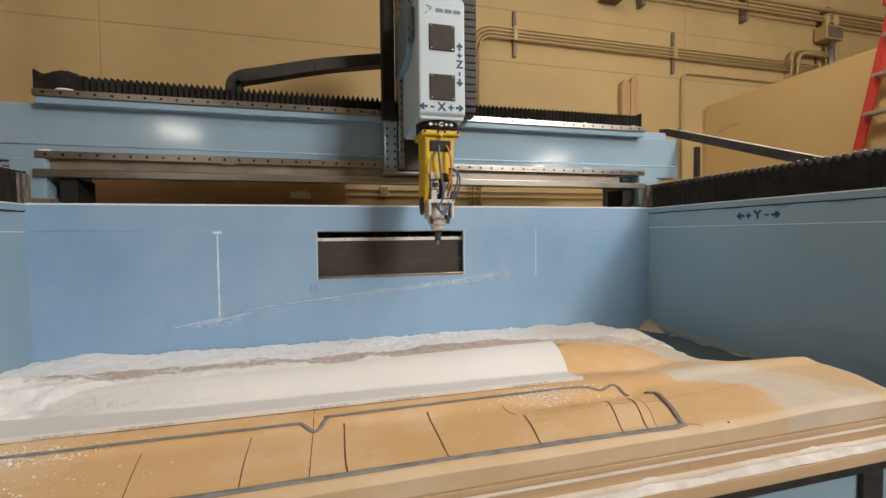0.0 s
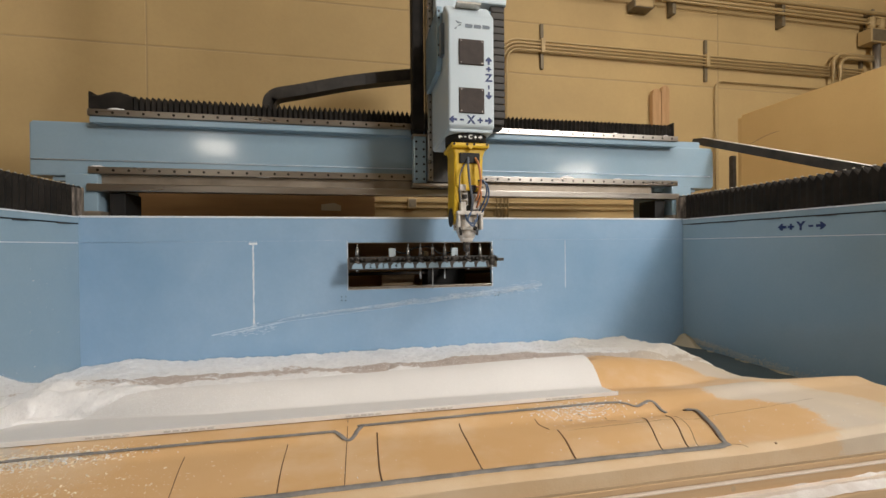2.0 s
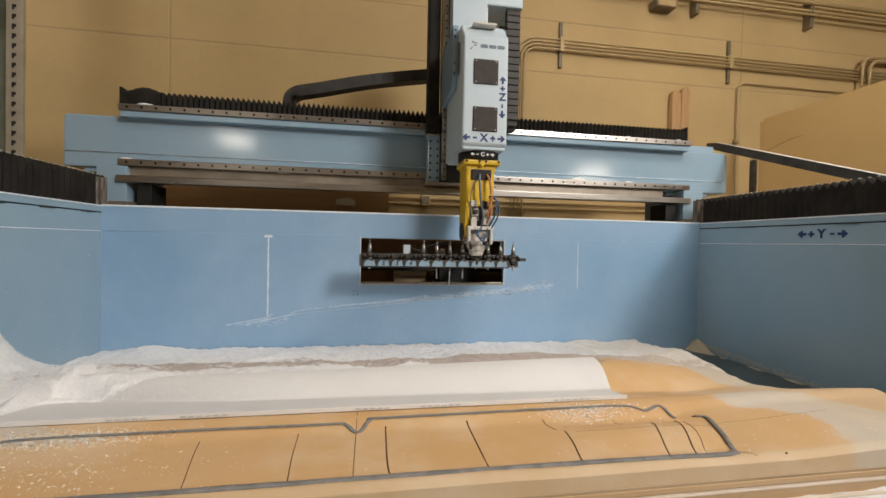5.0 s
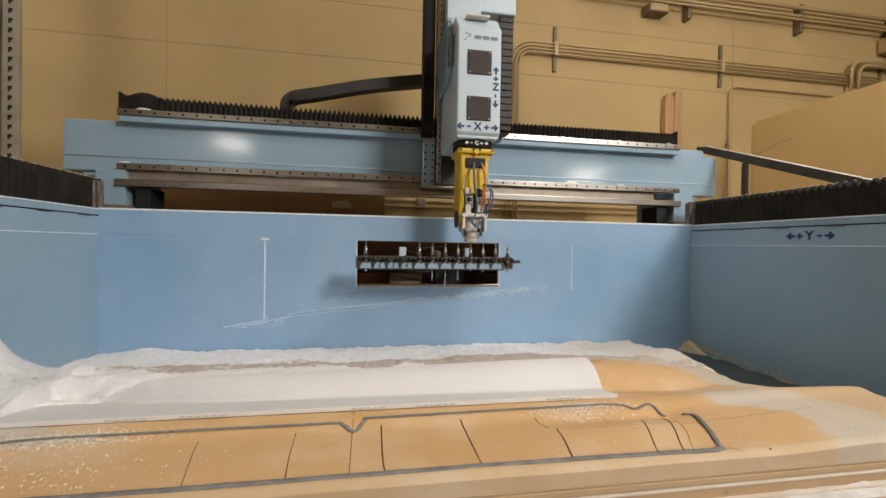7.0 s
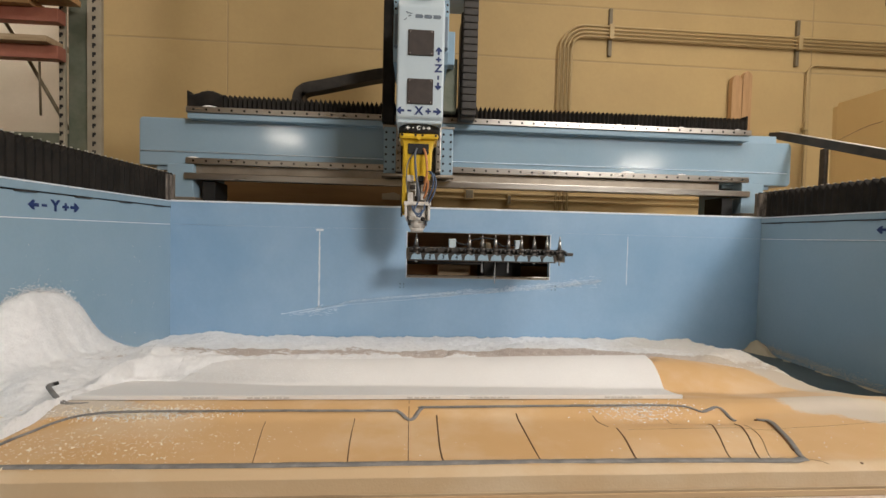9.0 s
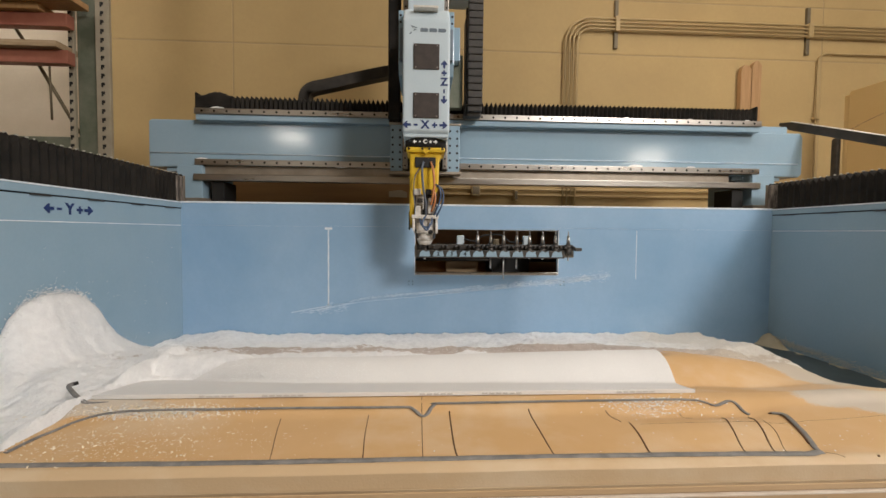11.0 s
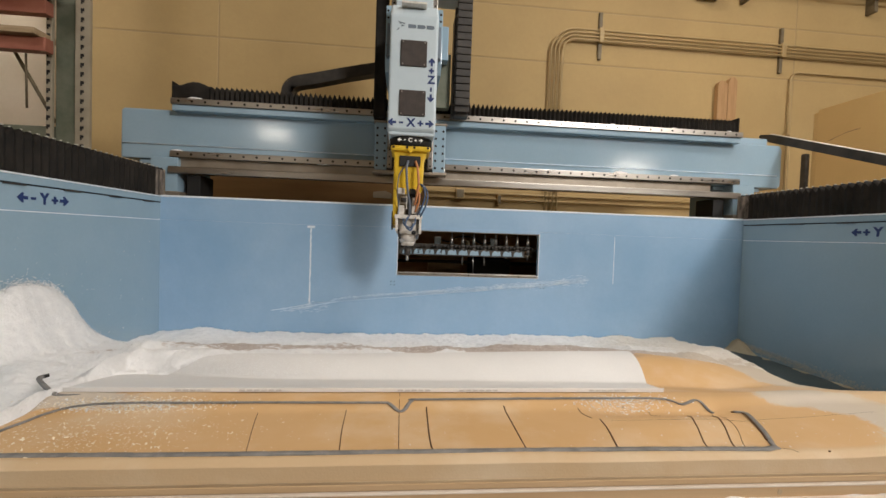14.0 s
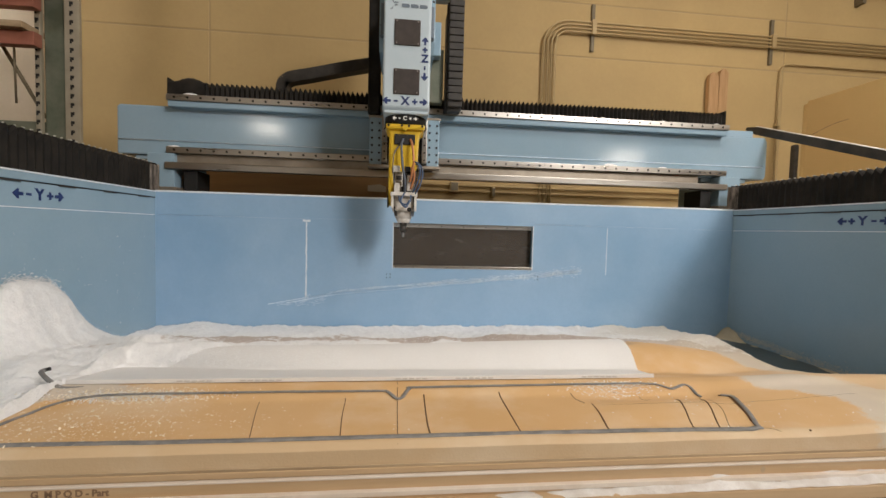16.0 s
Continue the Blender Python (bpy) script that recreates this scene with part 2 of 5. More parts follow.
def dust_material():
    """Packed shavings: white, with bare brown patches where the heap has been brushed."""
    m, t, p = nodes("packed_shavings")
    big, mid, fine = noise_of(t, 1.6, 6, 0.6, (1, 3.5, 1)), noise_of(t, 26, 6, 0.7), noise_of(t, 160, 4, 0.7)
    white = ramp(t, mid, [(0.3, (0.82, 0.82, 0.825)), (0.62, (0.93, 0.93, 0.93))])
    sep = t.nodes.new("ShaderNodeSeparateXYZ")
    t.links.new(t.nodes.new("ShaderNodeTexCoord").outputs["Object"], sep.inputs[0])

    def op(kind, a, b):
        n = t.nodes.new("ShaderNodeMath")
        n.operation = kind
        for sock, v in ((n.inputs[0], a), (n.inputs[1], b)):
            if isinstance(v, (int, float)):
                sock.default_value = v
            else:
                t.links.new(v, sock)
        return n.outputs[0]

    # A brushed strip along the drift's crest, ragged by noise, and none on the heap.
    dy = op("DIVIDE", op("SUBTRACT", sep.outputs[1], 0.04), 0.20)
    dx = op("DIVIDE", op("SUBTRACT", sep.outputs[0], -0.15), 1.35)
    inside = op("SUBTRACT", 1.55, op("ADD", op("MULTIPLY", dy, dy), op("MULTIPLY", dx, dx)))
    inside = op("ADD", inside, op("MULTIPLY", op("SUBTRACT", big, 0.5), 3.4))
    inside = op("ADD", inside, op("MULTIPLY", op("SUBTRACT", mid, 0.5), 3.0))
    bare = ramp(t, inside, [(0.35, (0, 0, 0)), (0.75, (1, 1, 1))])
    f = t.nodes.new("ShaderNodeMath")
    f.operation = "MULTIPLY"
    f.inputs[1].default_value = 0.68
    t.links.new(bare, f.inputs[0])
    c = mixc(t, f.outputs[0], white, (0.38, 0.27, 0.20))
    # Ochre board dust gathers along the east panel.
    east = add(t, "ShaderNodeMapRange")
    east.inputs["From Min"].default_value, east.inputs["From Max"].default_value = 1.60, 1.78
    t.links.new(op("ADD", sep.outputs[0], op("MULTIPLY", op("SUBTRACT", mid, 0.5), 0.2)), east.inputs["Value"])
    tan = add(t, "ShaderNodeMapRange")
    tan.inputs["From Min"].default_value, tan.inputs["From Max"].default_value = 0.62, 1.15
    t.links.new(op("ADD", sep.outputs[0], op("MULTIPLY", op("SUBTRACT", big, 0.5), 0.7)), tan.inputs["Value"])
    c = mixc(t, op("MULTIPLY", tan.outputs[0], 0.6), c, (0.60, 0.52, 0.40))
    t.links.new(mixc(t, east.outputs[0], c, (0.50, 0.44, 0.32)), p.inputs["Base Color"])
    p.inputs["Roughness"].default_value = 0.95
    cell = add(t, "ShaderNodeTexVoronoi", Scale=95.0)
    t.links.new(t.nodes.new("ShaderNodeTexCoord").outputs["Object"], cell.inputs["Vector"])
    bump(t, p, op("SUBTRACT", fine, op("MULTIPLY", cell.outputs["Distance"], 0.45)), 0.5, 0.009)
    return m


def smoked_material():
    m, t, p = nodes("smoked_acrylic")
    p.inputs["Base Color"].default_value = (0.105, 0.092, 0.08, 1)
    p.inputs["Roughness"].default_value = 0.25
    tr = t.nodes.new("ShaderNodeBsdfTransparent")
    tr.inputs[0].default_value = (0.66, 0.60, 0.54, 1)
    mx = t.nodes.new("ShaderNodeMixShader")
    fac = ramp(t, noise_of(t, 9, 5, 0.6, (0.5, 1, 2)), [(0.3, (0.58, 0.58, 0.58)), (0.7, (0.78, 0.78, 0.78))])
    t.links.new(fac, mx.inputs[0])
    t.links.new(tr.outputs[0], mx.inputs[1])
    t.links.new(p.outputs[0], mx.inputs[2])
    t.links.new(mx.outputs[0], t.nodes["Material Output"].inputs[0])
    return m


FOAM, SHAVINGS, SMOKED = foam_material(), dust_material(), smoked_material()

# ---- mesh helpers: every bmesh is drawn at its place in the room; part() moves it into its thing's space ----
BASE = {}
SMALL = {"bolt_row", "bolt_set", "print_bar", "vent_screws", "strip_screws", "sill_screws", "bolt_holes", "flange_bolts", "nose_bolts", "slots"}


def thing(name, at, label, category, group="", kind=""):
    ob = new(name)
    ob.empty_display_size = 0.05
    ob.location = at
    BASE[ob.name] = Vector(at)
    return tagged(ob, label, category, group, kind)


def part(name, bm, mat, parent, label=""):
    base = BASE[parent.name]
    bmesh.ops.translate(bm, verts=bm.verts, vec=-base)
    me = bpy.data.meshes.new(name)
    bm.to_mesh(me)
    bm.free()
    me.materials.append(mat)
    ob = new(name, me)
    ob.parent = parent
    BASE[ob.name] = base
    if label:
        ob["label"] = label
    if name in SMALL:
        ob["kind"] = "stuff"
    return ob


def solo(name, bm, mat, label, category, group="", kind=""):
    lo = [min(v.co[i] for v in bm.verts) for i in range(3)]
    hi = [max(v.co[i] for v in bm.verts) for i in range(3)]
    at = Vector(((lo[0] + hi[0]) / 2, (lo[1] + hi[1]) / 2, lo[2]))
    bmesh.ops.translate(bm, verts=bm.verts, vec=-at)
    me = bpy.data.meshes.new(name)
    bm.to_mesh(me)
    bm.free()
    me.materials.append(mat)
    ob = new(name, me)
    ob.location = at
    BASE[ob.name] = at
    return tagged(ob, label, category, group, kind)


def box(x0, x1, y0, y1, z0, z1, bevel=0.004, bm=None):
    out = bm or bmesh.new()
    made = bmesh.ops.create_cube(out, size=1)["verts"]
    for v in made:
        v.co = Vector(((x0 + x1) / 2 + v.co.x * (x1 - x0), (y0 + y1) / 2 + v.co.y * (y1 - y0), (z0 + z1) / 2 + v.co.z * (z1 - z0)))
    if bevel:
        edges = list({e for v in made for e in v.link_edges})
        bmesh.ops.bevel(out, geom=edges, offset=min(bevel, 0.4 * min(x1 - x0, y1 - y0, z1 - z0)), segments=2, profile=0.6, affect="EDGES")
    return out


def smooth(bm):
    for f in bm.faces:
        f.smooth = True
    return bm


def rod(a, b, r, r2=None, seg=16, bm=None):
    out = bm or bmesh.new()
    a, b = Vector(a), Vector(b)
    m = Matrix.Translation((a + b) / 2) @ (b - a).to_track_quat("Z", "Y").to_matrix().to_4x4()
    made = bmesh.ops.create_cone(out, cap_ends=True, segments=seg, radius1=r, radius2=r if r2 is None else r2, depth=(b - a).length, matrix=m)
    for f in {f for v in made["verts"] for f in v.link_faces}:
        f.smooth = len(f.verts) == 4
    return out


def tube(points, r, seg=10, bm=None, flat=1.0):
    """A round (or flattened) tube along points."""
    out = bm or bmesh.new()
    pts = [Vector(p) for p in points]
    rings = []
    for i, p in enumerate(pts):
        d = (pts[min(i + 1, len(pts) - 1)] - pts[max(i - 1, 0)]).normalized()
        side = d.cross(Vector((0, 0, 1)))
        side = side.normalized() if side.length > 1e-3 else Vector((1, 0, 0))
        up = side.cross(d)
        rings.append([out.verts.new(p + side * r * math.cos(k * 2 * math.pi / seg) + up * r * flat * math.sin(k * 2 * math.pi / seg)) for k in range(seg)])
    for a, b in zip(rings, rings[1:]):
        for k in range(seg):
            out.faces.new((a[k], a[(k + 1) % seg], b[(k + 1) % seg], b[k])).smooth = True
    out.faces.new(rings[0]), out.faces.new(rings[-1][::-1])
    bmesh.ops.recalc_face_normals(out, faces=out.faces)
    return out


def curve_pts(ctrl, n=8):
    """Catmull-Rom through control points."""
    c = [Vector(p) for p in ctrl]
    c = [2 * c[0] - c[1], *c, 2 * c[-1] - c[-2]]
    out = []
    for i in range(1, len(c) - 2):
        for k in range(n):
            u = k / n
            p0, p1, p2, p3 = c[i - 1 : i + 3]
            out.append(0.5 * (2 * p1 + (p2 - p0) * u + (2 * p0 - 5 * p1 + 4 * p2 - p3) * u * u + (3 * p1 - p0 - 3 * p2 + p3) * u**3))
    return [*out, c[-2]]


def prism(outline, axis, a, b, bevel=0.0):
    """An outline of two coordinates drawn out along an axis ('x': outline is y, z; 'y': x, z; 'z': x, y)."""
    bm = bmesh.new()

    def at(p, d):
        return {"x": (d, p[0], p[1]), "y": (p[0], d, p[1]), "z": (p[0], p[1], d)}[axis]

    one, two = [bm.verts.new(at(p, a)) for p in outline], [bm.verts.new(at(p, b)) for p in outline]
    n = len(outline)
    bm.faces.new(one), bm.faces.new(two[::-1])
    for k in range(n):
        bm.faces.new((one[k], two[k], two[(k + 1) % n], one[(k + 1) % n]))
    bmesh.ops.recalc_face_normals(bm, faces=bm.faces)
    if bevel:
        bmesh.ops.bevel(bm, geom=list(bm.edges), offset=bevel, segments=2, profile=0.6, affect="EDGES")
    return bm


def letters(text, size, m):
    """The built-in font as a thin mesh, centred, laid by the pose m (its own x to the right, y up)."""
    cu = bpy.data.curves.new("letters", "FONT")
    cu.body, cu.size, cu.extrude, cu.align_x, cu.align_y, cu.offset = text, size, 0.0008, "CENTER", "CENTER", 0.035 * size
    ob = new("letters", cu)
    me = bpy.data.meshes.new_from_object(ob.evaluated_get(bpy.context.evaluated_depsgraph_get()))
    bm = bmesh.new()
    bm.from_mesh(me)
    bpy.data.objects.remove(ob)
    bmesh.ops.transform(bm, matrix=m, verts=bm.verts)
    return bm


def flat_shapes(shapes, m, depth=0.0016):
    """Thin plates from outlines in the plane of m."""
    bm = bmesh.new()
    for s in shapes:
        lo, hi = [bm.verts.new(m @ Vector((x, y, 0))) for x, y in s], [bm.verts.new(m @ Vector((x, y, depth))) for x, y in s]
        bm.faces.new(hi)
        for k in range(len(s)):
            bm.faces.new((lo[k], lo[(k + 1) % len(s)], hi[(k + 1) % len(s)], hi[k]))
    return bm


def arrow(x, s, side):
    """A short double-headed-label arrow at x that points to side (+1 or -1), of height s."""
    return [[(x + side * q[0] * s, q[1] * s) for q in ((-0.5, 0.16), (0.0, 0.16), (-0.08, 0.45), (0.12, 0.45), (0.62, 0), (0.12, -0.45), (-0.08, -0.45), (0.0, -0.16), (-0.5, -0.16))]]


def plus(x, s):
    a, b = 0.38 * s, 0.12 * s
    return [[(x - a, -b), (x - a, b), (x + a, b), (x + a, -b)], [(x - b, -a), (x + b, -a), (x + b, a), (x - b, a)]]


def minus(x, s):
    return [[(x - 0.27 * s, -0.12 * s), (x + 0.27 * s, -0.12 * s), (x + 0.27 * s, 0.12 * s), (x - 0.27 * s, 0.12 * s)]]


def axis_label(parent, letter, m, s, mat, signs=("-", "+"), width=1.0, turned=False):
    """An axis label: arrow, sign, letter, sign, arrow, each a printed part."""
    step = s * 1.15 * width
    part("arrow_mark", flat_shapes(arrow(-2.1 * step, s, -1), m), mat, parent)
    part("arrow_mark", flat_shapes(arrow(2.1 * step, s, 1), m), mat, parent)
    for x, g in zip((-1.1 * step, 1.1 * step), signs):
        part("sign_mark", flat_shapes(minus(x, s) if g == "-" else plus(x, s)[:1], m), mat, parent)
        if g == "+":
            part("sign_mark", flat_shapes(plus(x, s)[1:], m @ Matrix.Translation((0, 0, 0.0004))), mat, parent)
    lm = m @ Matrix.Translation((0, 0, 0.0012)) @ (pose(0, 0, 0, 0, 0, -90) if turned else Matrix())
    part("letter_mark", letters(letter, s * 1.5, lm), mat, parent)


# ---- room ----
def room():
    for n, b, mat, lab in (
        ("floor", (-9, 9.5, -11, 2.2, -0.12, 0.0), CONCRETE, "worn grey concrete workshop floor"),
        ("wall_west", (-9.2, -9.0, -11, 2.2, 0.0, 7.0), WALLPAINT, "beige painted workshop wall"),
        ("wall_east", (9.5, 9.7, -11, 2.2, 0.0, 7.0), WALLPAINT, "beige painted workshop wall"),
        ("wall_south", (-9.2, 9.7, -11.2, -11.0, 0.0, 7.0), WALLPAINT, "beige painted workshop wall"),
        ("ceiling", (-9.2, 9.7, -11.2, 2.2, 7.0, 7.2), CEILING, "pale painted workshop ceiling"),
    ):
        solo(n, box(*b, 0), mat, lab, n.split("_")[0], kind="structure")
    # North wall in cast panels with recessed joints.
    wall = thing("wall_north", (0, 2.0, 0), "beige painted concrete wall in large cast panels", "wall", kind="structure")
    part("wall_core", box(-9, 9.5, 1.954, 2.2, 0, 7.0, 0), JOINT, wall)
    xs, zs = [-9, -2.56, 4.30, 9.5], [0, 3.60, 4.22, 7.0]
    for i in range(3):
        for k in range(3):
            part("wall_panel", box(xs[i] + 0.006, xs[i + 1] - 0.006, 1.95, 2.003, zs[k] + 0.006, zs[k + 1] - 0.006, 0.008), WALLPAINT, wall)


room()


def conduits():
    run = thing("conduit_run", (1.2, 1.95, 1.0), "four painted steel conduits clamped on the beige wall", "conduit")
    for k in range(4):
        z, x = 3.985 - 0.040 * k, 1.17 + 0.047 * k
        r = 0.30 - 0.05 * k
        pts = [(9.4, 1.90, z), (x + r, 1.90, z)]
        pts += [(x + r - r * math.sin(a), 1.90, z - r + r * math.cos(a)) for a in [j * math.pi / 16 for j in range(1, 8)]]
        pts += [(x, 1.90, z - r), (x, 1.90, 0.6)]
        part("conduit", tube(pts, 0.0135, 8), CONDUIT, run)
    for x in (1.77, 4.09, 6.7):
        st = part("strut", box(x - 0.02, x + 0.02, 1.915, 1.95, 3.66, 4.205, 0.004), GALV, run, "galvanised strut channel")
        part("clamp", box(x - 0.026, x + 0.026, 1.872, 1.915, 3.84, 4.01, 0.006), CONDUIT, st)
    one = thing("wall_conduit", (4.24, 1.95, 0.5), "single painted conduit with a bend on the beige wall", "conduit")
    part("conduit", tube([(9.4, 1.92, 3.68)] + [(4.35 - 0.12 * math.sin(a), 1.92, 3.56 + 0.12 * math.cos(a)) for a in [j * math.pi / 12 for j in range(7)]] + [(4.23, 1.92, 0.5)], 0.011, 8), CONDUIT, one)
    part("clamp", box(4.205, 4.265, 1.90, 1.95, 2.9, 2.93, 0.004), CONDUIT, one)
    low = thing("low_conduits", (1.5, 1.95, 1.8), "low painted conduits and boxes on the wall behind the machine", "conduit")
    for z in (2.02, 1.955, 1.80):
        part("conduit", tube([(-0.6, 1.91, z), (1.0, 1.91, z), (3.6, 1.91, z)], 0.014, 8), CONDUIT, low)
    for x, z, w in ((0.16, 2.0, 0.05), (0.62, 1.95, 0.02), (2.62, 1.78, 0.12), (-0.3, 1.9, 0.03)):
        bx = part("outlet_box", box(x - w, x + w, 1.86, 1.95, z - 0.06, z + 0.06, 0.006), CONDUIT, low)
        part("outlet_lid", box(x - w * 0.8, x + w * 0.8, 1.853, 1.862, z - 0.045, z + 0.045, 0.003), GALV, bx)
    # Upper pipes with boxes hanging from them.
    up = thing("ceiling_pipes", (6, 1.9, 4.6), "parallel painted pipes high on the workshop wall", "pipe")
    for k, (y, z, r) in enumerate(((1.84, 4.78, 0.03), (1.86, 4.68, 0.022), (1.82, 4.61, 0.016))):
        part("pipe", tube([(2.0, y, z), (5.0, y, z), (9.45, y, z)], r, 10), CONDUIT, up)
    for x in (3.55, 5.25, 6.8, 8.5):
        part("hanger", box(x - 0.025, x + 0.025, 1.84, 1.95, 4.46, 4.84, 0.006), GALV, up)
    jb = thing("junction_box", (6.5, 1.85, 3.9), "grey junction box with drop pipe on the wall", "junction box")
    part("box_body", box(6.64, 6.98, 1.76, 1.93, 4.33, 4.53, 0.012), CONDUIT, jb)
    part("lid", box(6.66, 6.96, 1.752, 1.762, 4.35, 4.51, 0.004), GALV, jb)
    part("drop_pipe", rod((6.84, 1.83, 3.5), (6.84, 1.83, 4.33), 0.045), ALU, jb, "bare metal drop pipe")
    for x in (6.73, 6.90):
        part("riser_pipe", rod((x, 1.83, 4.53), (x, 1.83, 4.70), 0.05), CONDUIT, jb)
    for x, z in ((6.10, 4.16), (6.22, 4.12)):
        bend = [(x + 0.16 - 0.16 * math.sin(q), 1.86, z - 0.16 + 0.16 * math.cos(q)) for q in [j * math.pi / 12 for j in range(7)]]
        part("bend_pipe", tube([(6.80, 1.86, z), *bend, (x, 1.86, 3.5)], 0.026, 8), CONDUIT, jb)
    sb = thing("sensor_box", (3.1, 1.85, 4.47), "small beige box fixed under the pipes", "box")
    part("box_body", box(2.95, 3.22, 1.80, 1.95, 4.47, 4.575, 0.01), GALV, sb)
    part("lid", box(2.965, 3.205, 1.79, 1.802, 4.48, 4.565, 0.004), CONDUIT, sb)


conduits()


def yard_things():
    for x0, x1, z, y, lean in ((3.25, 3.375, 3.50, 1.90, 0.0), (3.378, 3.49, 3.555, 1.905, 0.01)):
        bm = prism([(x0, 0), (x1, 0), (x1 + lean, z - 0.05), (x1 + lean - 0.035, z - 0.008), (x0 + lean + 0.045, z), (x0 + lean + 0.012, z - 0.03), (x0 + lean, z - 0.08)], "y", y - 0.03, y + 0.03, 0.004)
        solo("timber_plank", bm, WOOD, "pale sawn timber plank leaning on the wall", "plank", "planks on the wall")
    pn = thing("partition_panel", (4.25, 0, 0), "tall brown hardboard partition standing beside the machine", "partition")
    part("sheet", box(4.22, 4.25, -2.6, 1.52, 0.0, 3.10, 0.006), BOARD, pn)
    part("edge_post", box(4.223, 4.27, 1.52, 1.58, 0.0, 3.075, 0.02), BOARD, pn)
    # Dark bar added for the shadow between the board and the wall.
    part("edge_shade_bar", box(4.18, 4.235, 1.60, 1.67, 0.0, 2.62, 0.02), DARKSTEEL, pn)
    part("tie_wire", tube(curve_pts([(4.215, 1.5, 2.68), (4.205, 1.38, 2.71), (4.208, 1.2, 2.76), (4.214, 1.05, 2.775)]), 0.0018, 6), DARKSTEEL, pn)
    ld = thing("step_ladder", (4.05, -0.4, 0), "red fibreglass step ladder with aluminium steps", "ladder")

    def stile(ya, yb, dx):
        return prism([(ya, 0.0), (ya + 0.07, 0.0), (yb + 0.07, 3.35), (yb, 3.35)], "x", 4.10 - dx, 4.135 - dx, 0.004)

    part("stile", stile(0.23, -0.41, 0), REDLADDER, ld)
    part("stile", stile(-1.15, -0.86, 0), REDLADDER, ld)
    for k in range(10):
        z = 0.35 + 0.31 * k
        u = z / 3.35
        part("step", box(4.03, 4.13, -1.10 + 0.29 * u, 0.25 - 0.64 * u, z - 0.03, z, 0.004), ALU, ld)
    part("top_cap", box(4.01, 4.15, -0.9, -0.36, 3.35, 3.40, 0.01), REDLADDER, ld)
    # Storage rack beyond the machine.
    rk = thing("storage_rack", (-3.4, 0.9, 0), "green pallet rack with slotted posts and red beams", "rack")
    post = part("post", box(-3.43, -3.25, 0.94, 1.02, 0, 6.2, 0.006), GREENPOST, rk)
    fl = part("slotted_flange", box(-3.25, -3.135, 0.90, 0.93, 0, 6.2, 0.004), TANPOST, rk)
    fl2 = part("slotted_flange", box(-3.475, -3.43, 0.90, 0.93, 0, 6.2, 0.004), TANPOST, rk)
    for k in range(44):
        z = 2.0 + 0.075 * k
        for x in (-3.19, -3.452):
            part("slot", prism([(x - 0.014, z - 0.016), (x - 0.004, z - 0.016), (x - 0.004, z), (x + 0.010, z), (x + 0.010, z + 0.022), (x - 0.014, z + 0.022)], "y", 0.893, 0.903), BLACK, fl if x > -3.3 else fl2)
    part("foot_beam", box(-5.6, -3.30, 0.96, 1.02, 2.20, 2.32, 0.006), GREENPOST, rk)
    for z in (2.89, 3.19):
        bm = box(-6.0, -3.40, 0.80, 0.88, z, z + 0.11, 0.006)
        part("beam", bm, REDBEAM, rk, "worn red shelf beam")
    part("brace", tube([(-3.46, 0.98, 2.36), (-3.86, 1.0, 3.05), (-4.4, 1.02, 3.9)], 0.014, 8), GALV, rk)
    part("brace", tube([(-3.62, 0.90, 2.45), (-3.63, 0.9, 2.95)], 0.008, 6), GALV, rk)
    for x0, x1, y0, z, n in ((-5.8, -3.44, 0.74, 3.002, 0), (-5.9, -3.58, 0.75, 3.302, 1), (-5.9, -3.28, 0.66, 3.354, 1)):
        bm = box(x0, x1, y0, y0 + 0.22, z, z + 0.05, 0.005)
        ob = solo("stored_board", bm, (WOODX, WOOD, REDBEAM)[n], "dusty timber board lying on the rack beam", "board", "boards on the rack")
    solo("pale_sheet", box(-8.2, -4.15, 1.86, 1.90, 0.0, 5.2, 0.004), WHITEBOARD, "large pale sheet standing against the wall behind the rack", "sheet")
    # Brown sheet behind the machine, seen under the gantry.
    solo("plywood_sheet", box(-2.6, -0.28, 1.25, 1.3, 0.0, 2.3, 0.003), PLYSHEET, "brown plywood sheet standing behind the machine", "plywood")
    solo("paper_tag", prism([(-0.78, 1.86), (-0.60, 1.855), (-0.60, 1.905), (-0.66, 1.93), (-0.78, 1.915)], "y", 1.243, 1.248), WHITEBOARD, "creased pale paper tag on the plywood", "tag")


yard_things()


# ---- machine enclosure ----
XW, TOP = 2.06, 1.70


def ragged(x0, z0, x1, z1, w, seed):
    """A thin dust strip with uneven edges on the back panel's face."""
    rng = random.Random(seed)
    a, b = Vector((x0, z0)), Vector((x1, z1))
    n = max(4, int((b - a).length / 0.012))
    side = Vector((-(b - a).y, (b - a).x)).normalized()
    one = [a.lerp(b, k / n) + side * w * rng.uniform(0.35, 1.0) for k in range(n + 1)]
    two = [a.lerp(b, k / n) - side * w * rng.uniform(0.35, 1.0) for k in range(n + 1)]
    return prism([(p.x, p.y) for p in one + two[::-1]], "y", -0.0016, 0.001)


def weld(points, r):
    return tube(points, r, 6, flat=0.16)


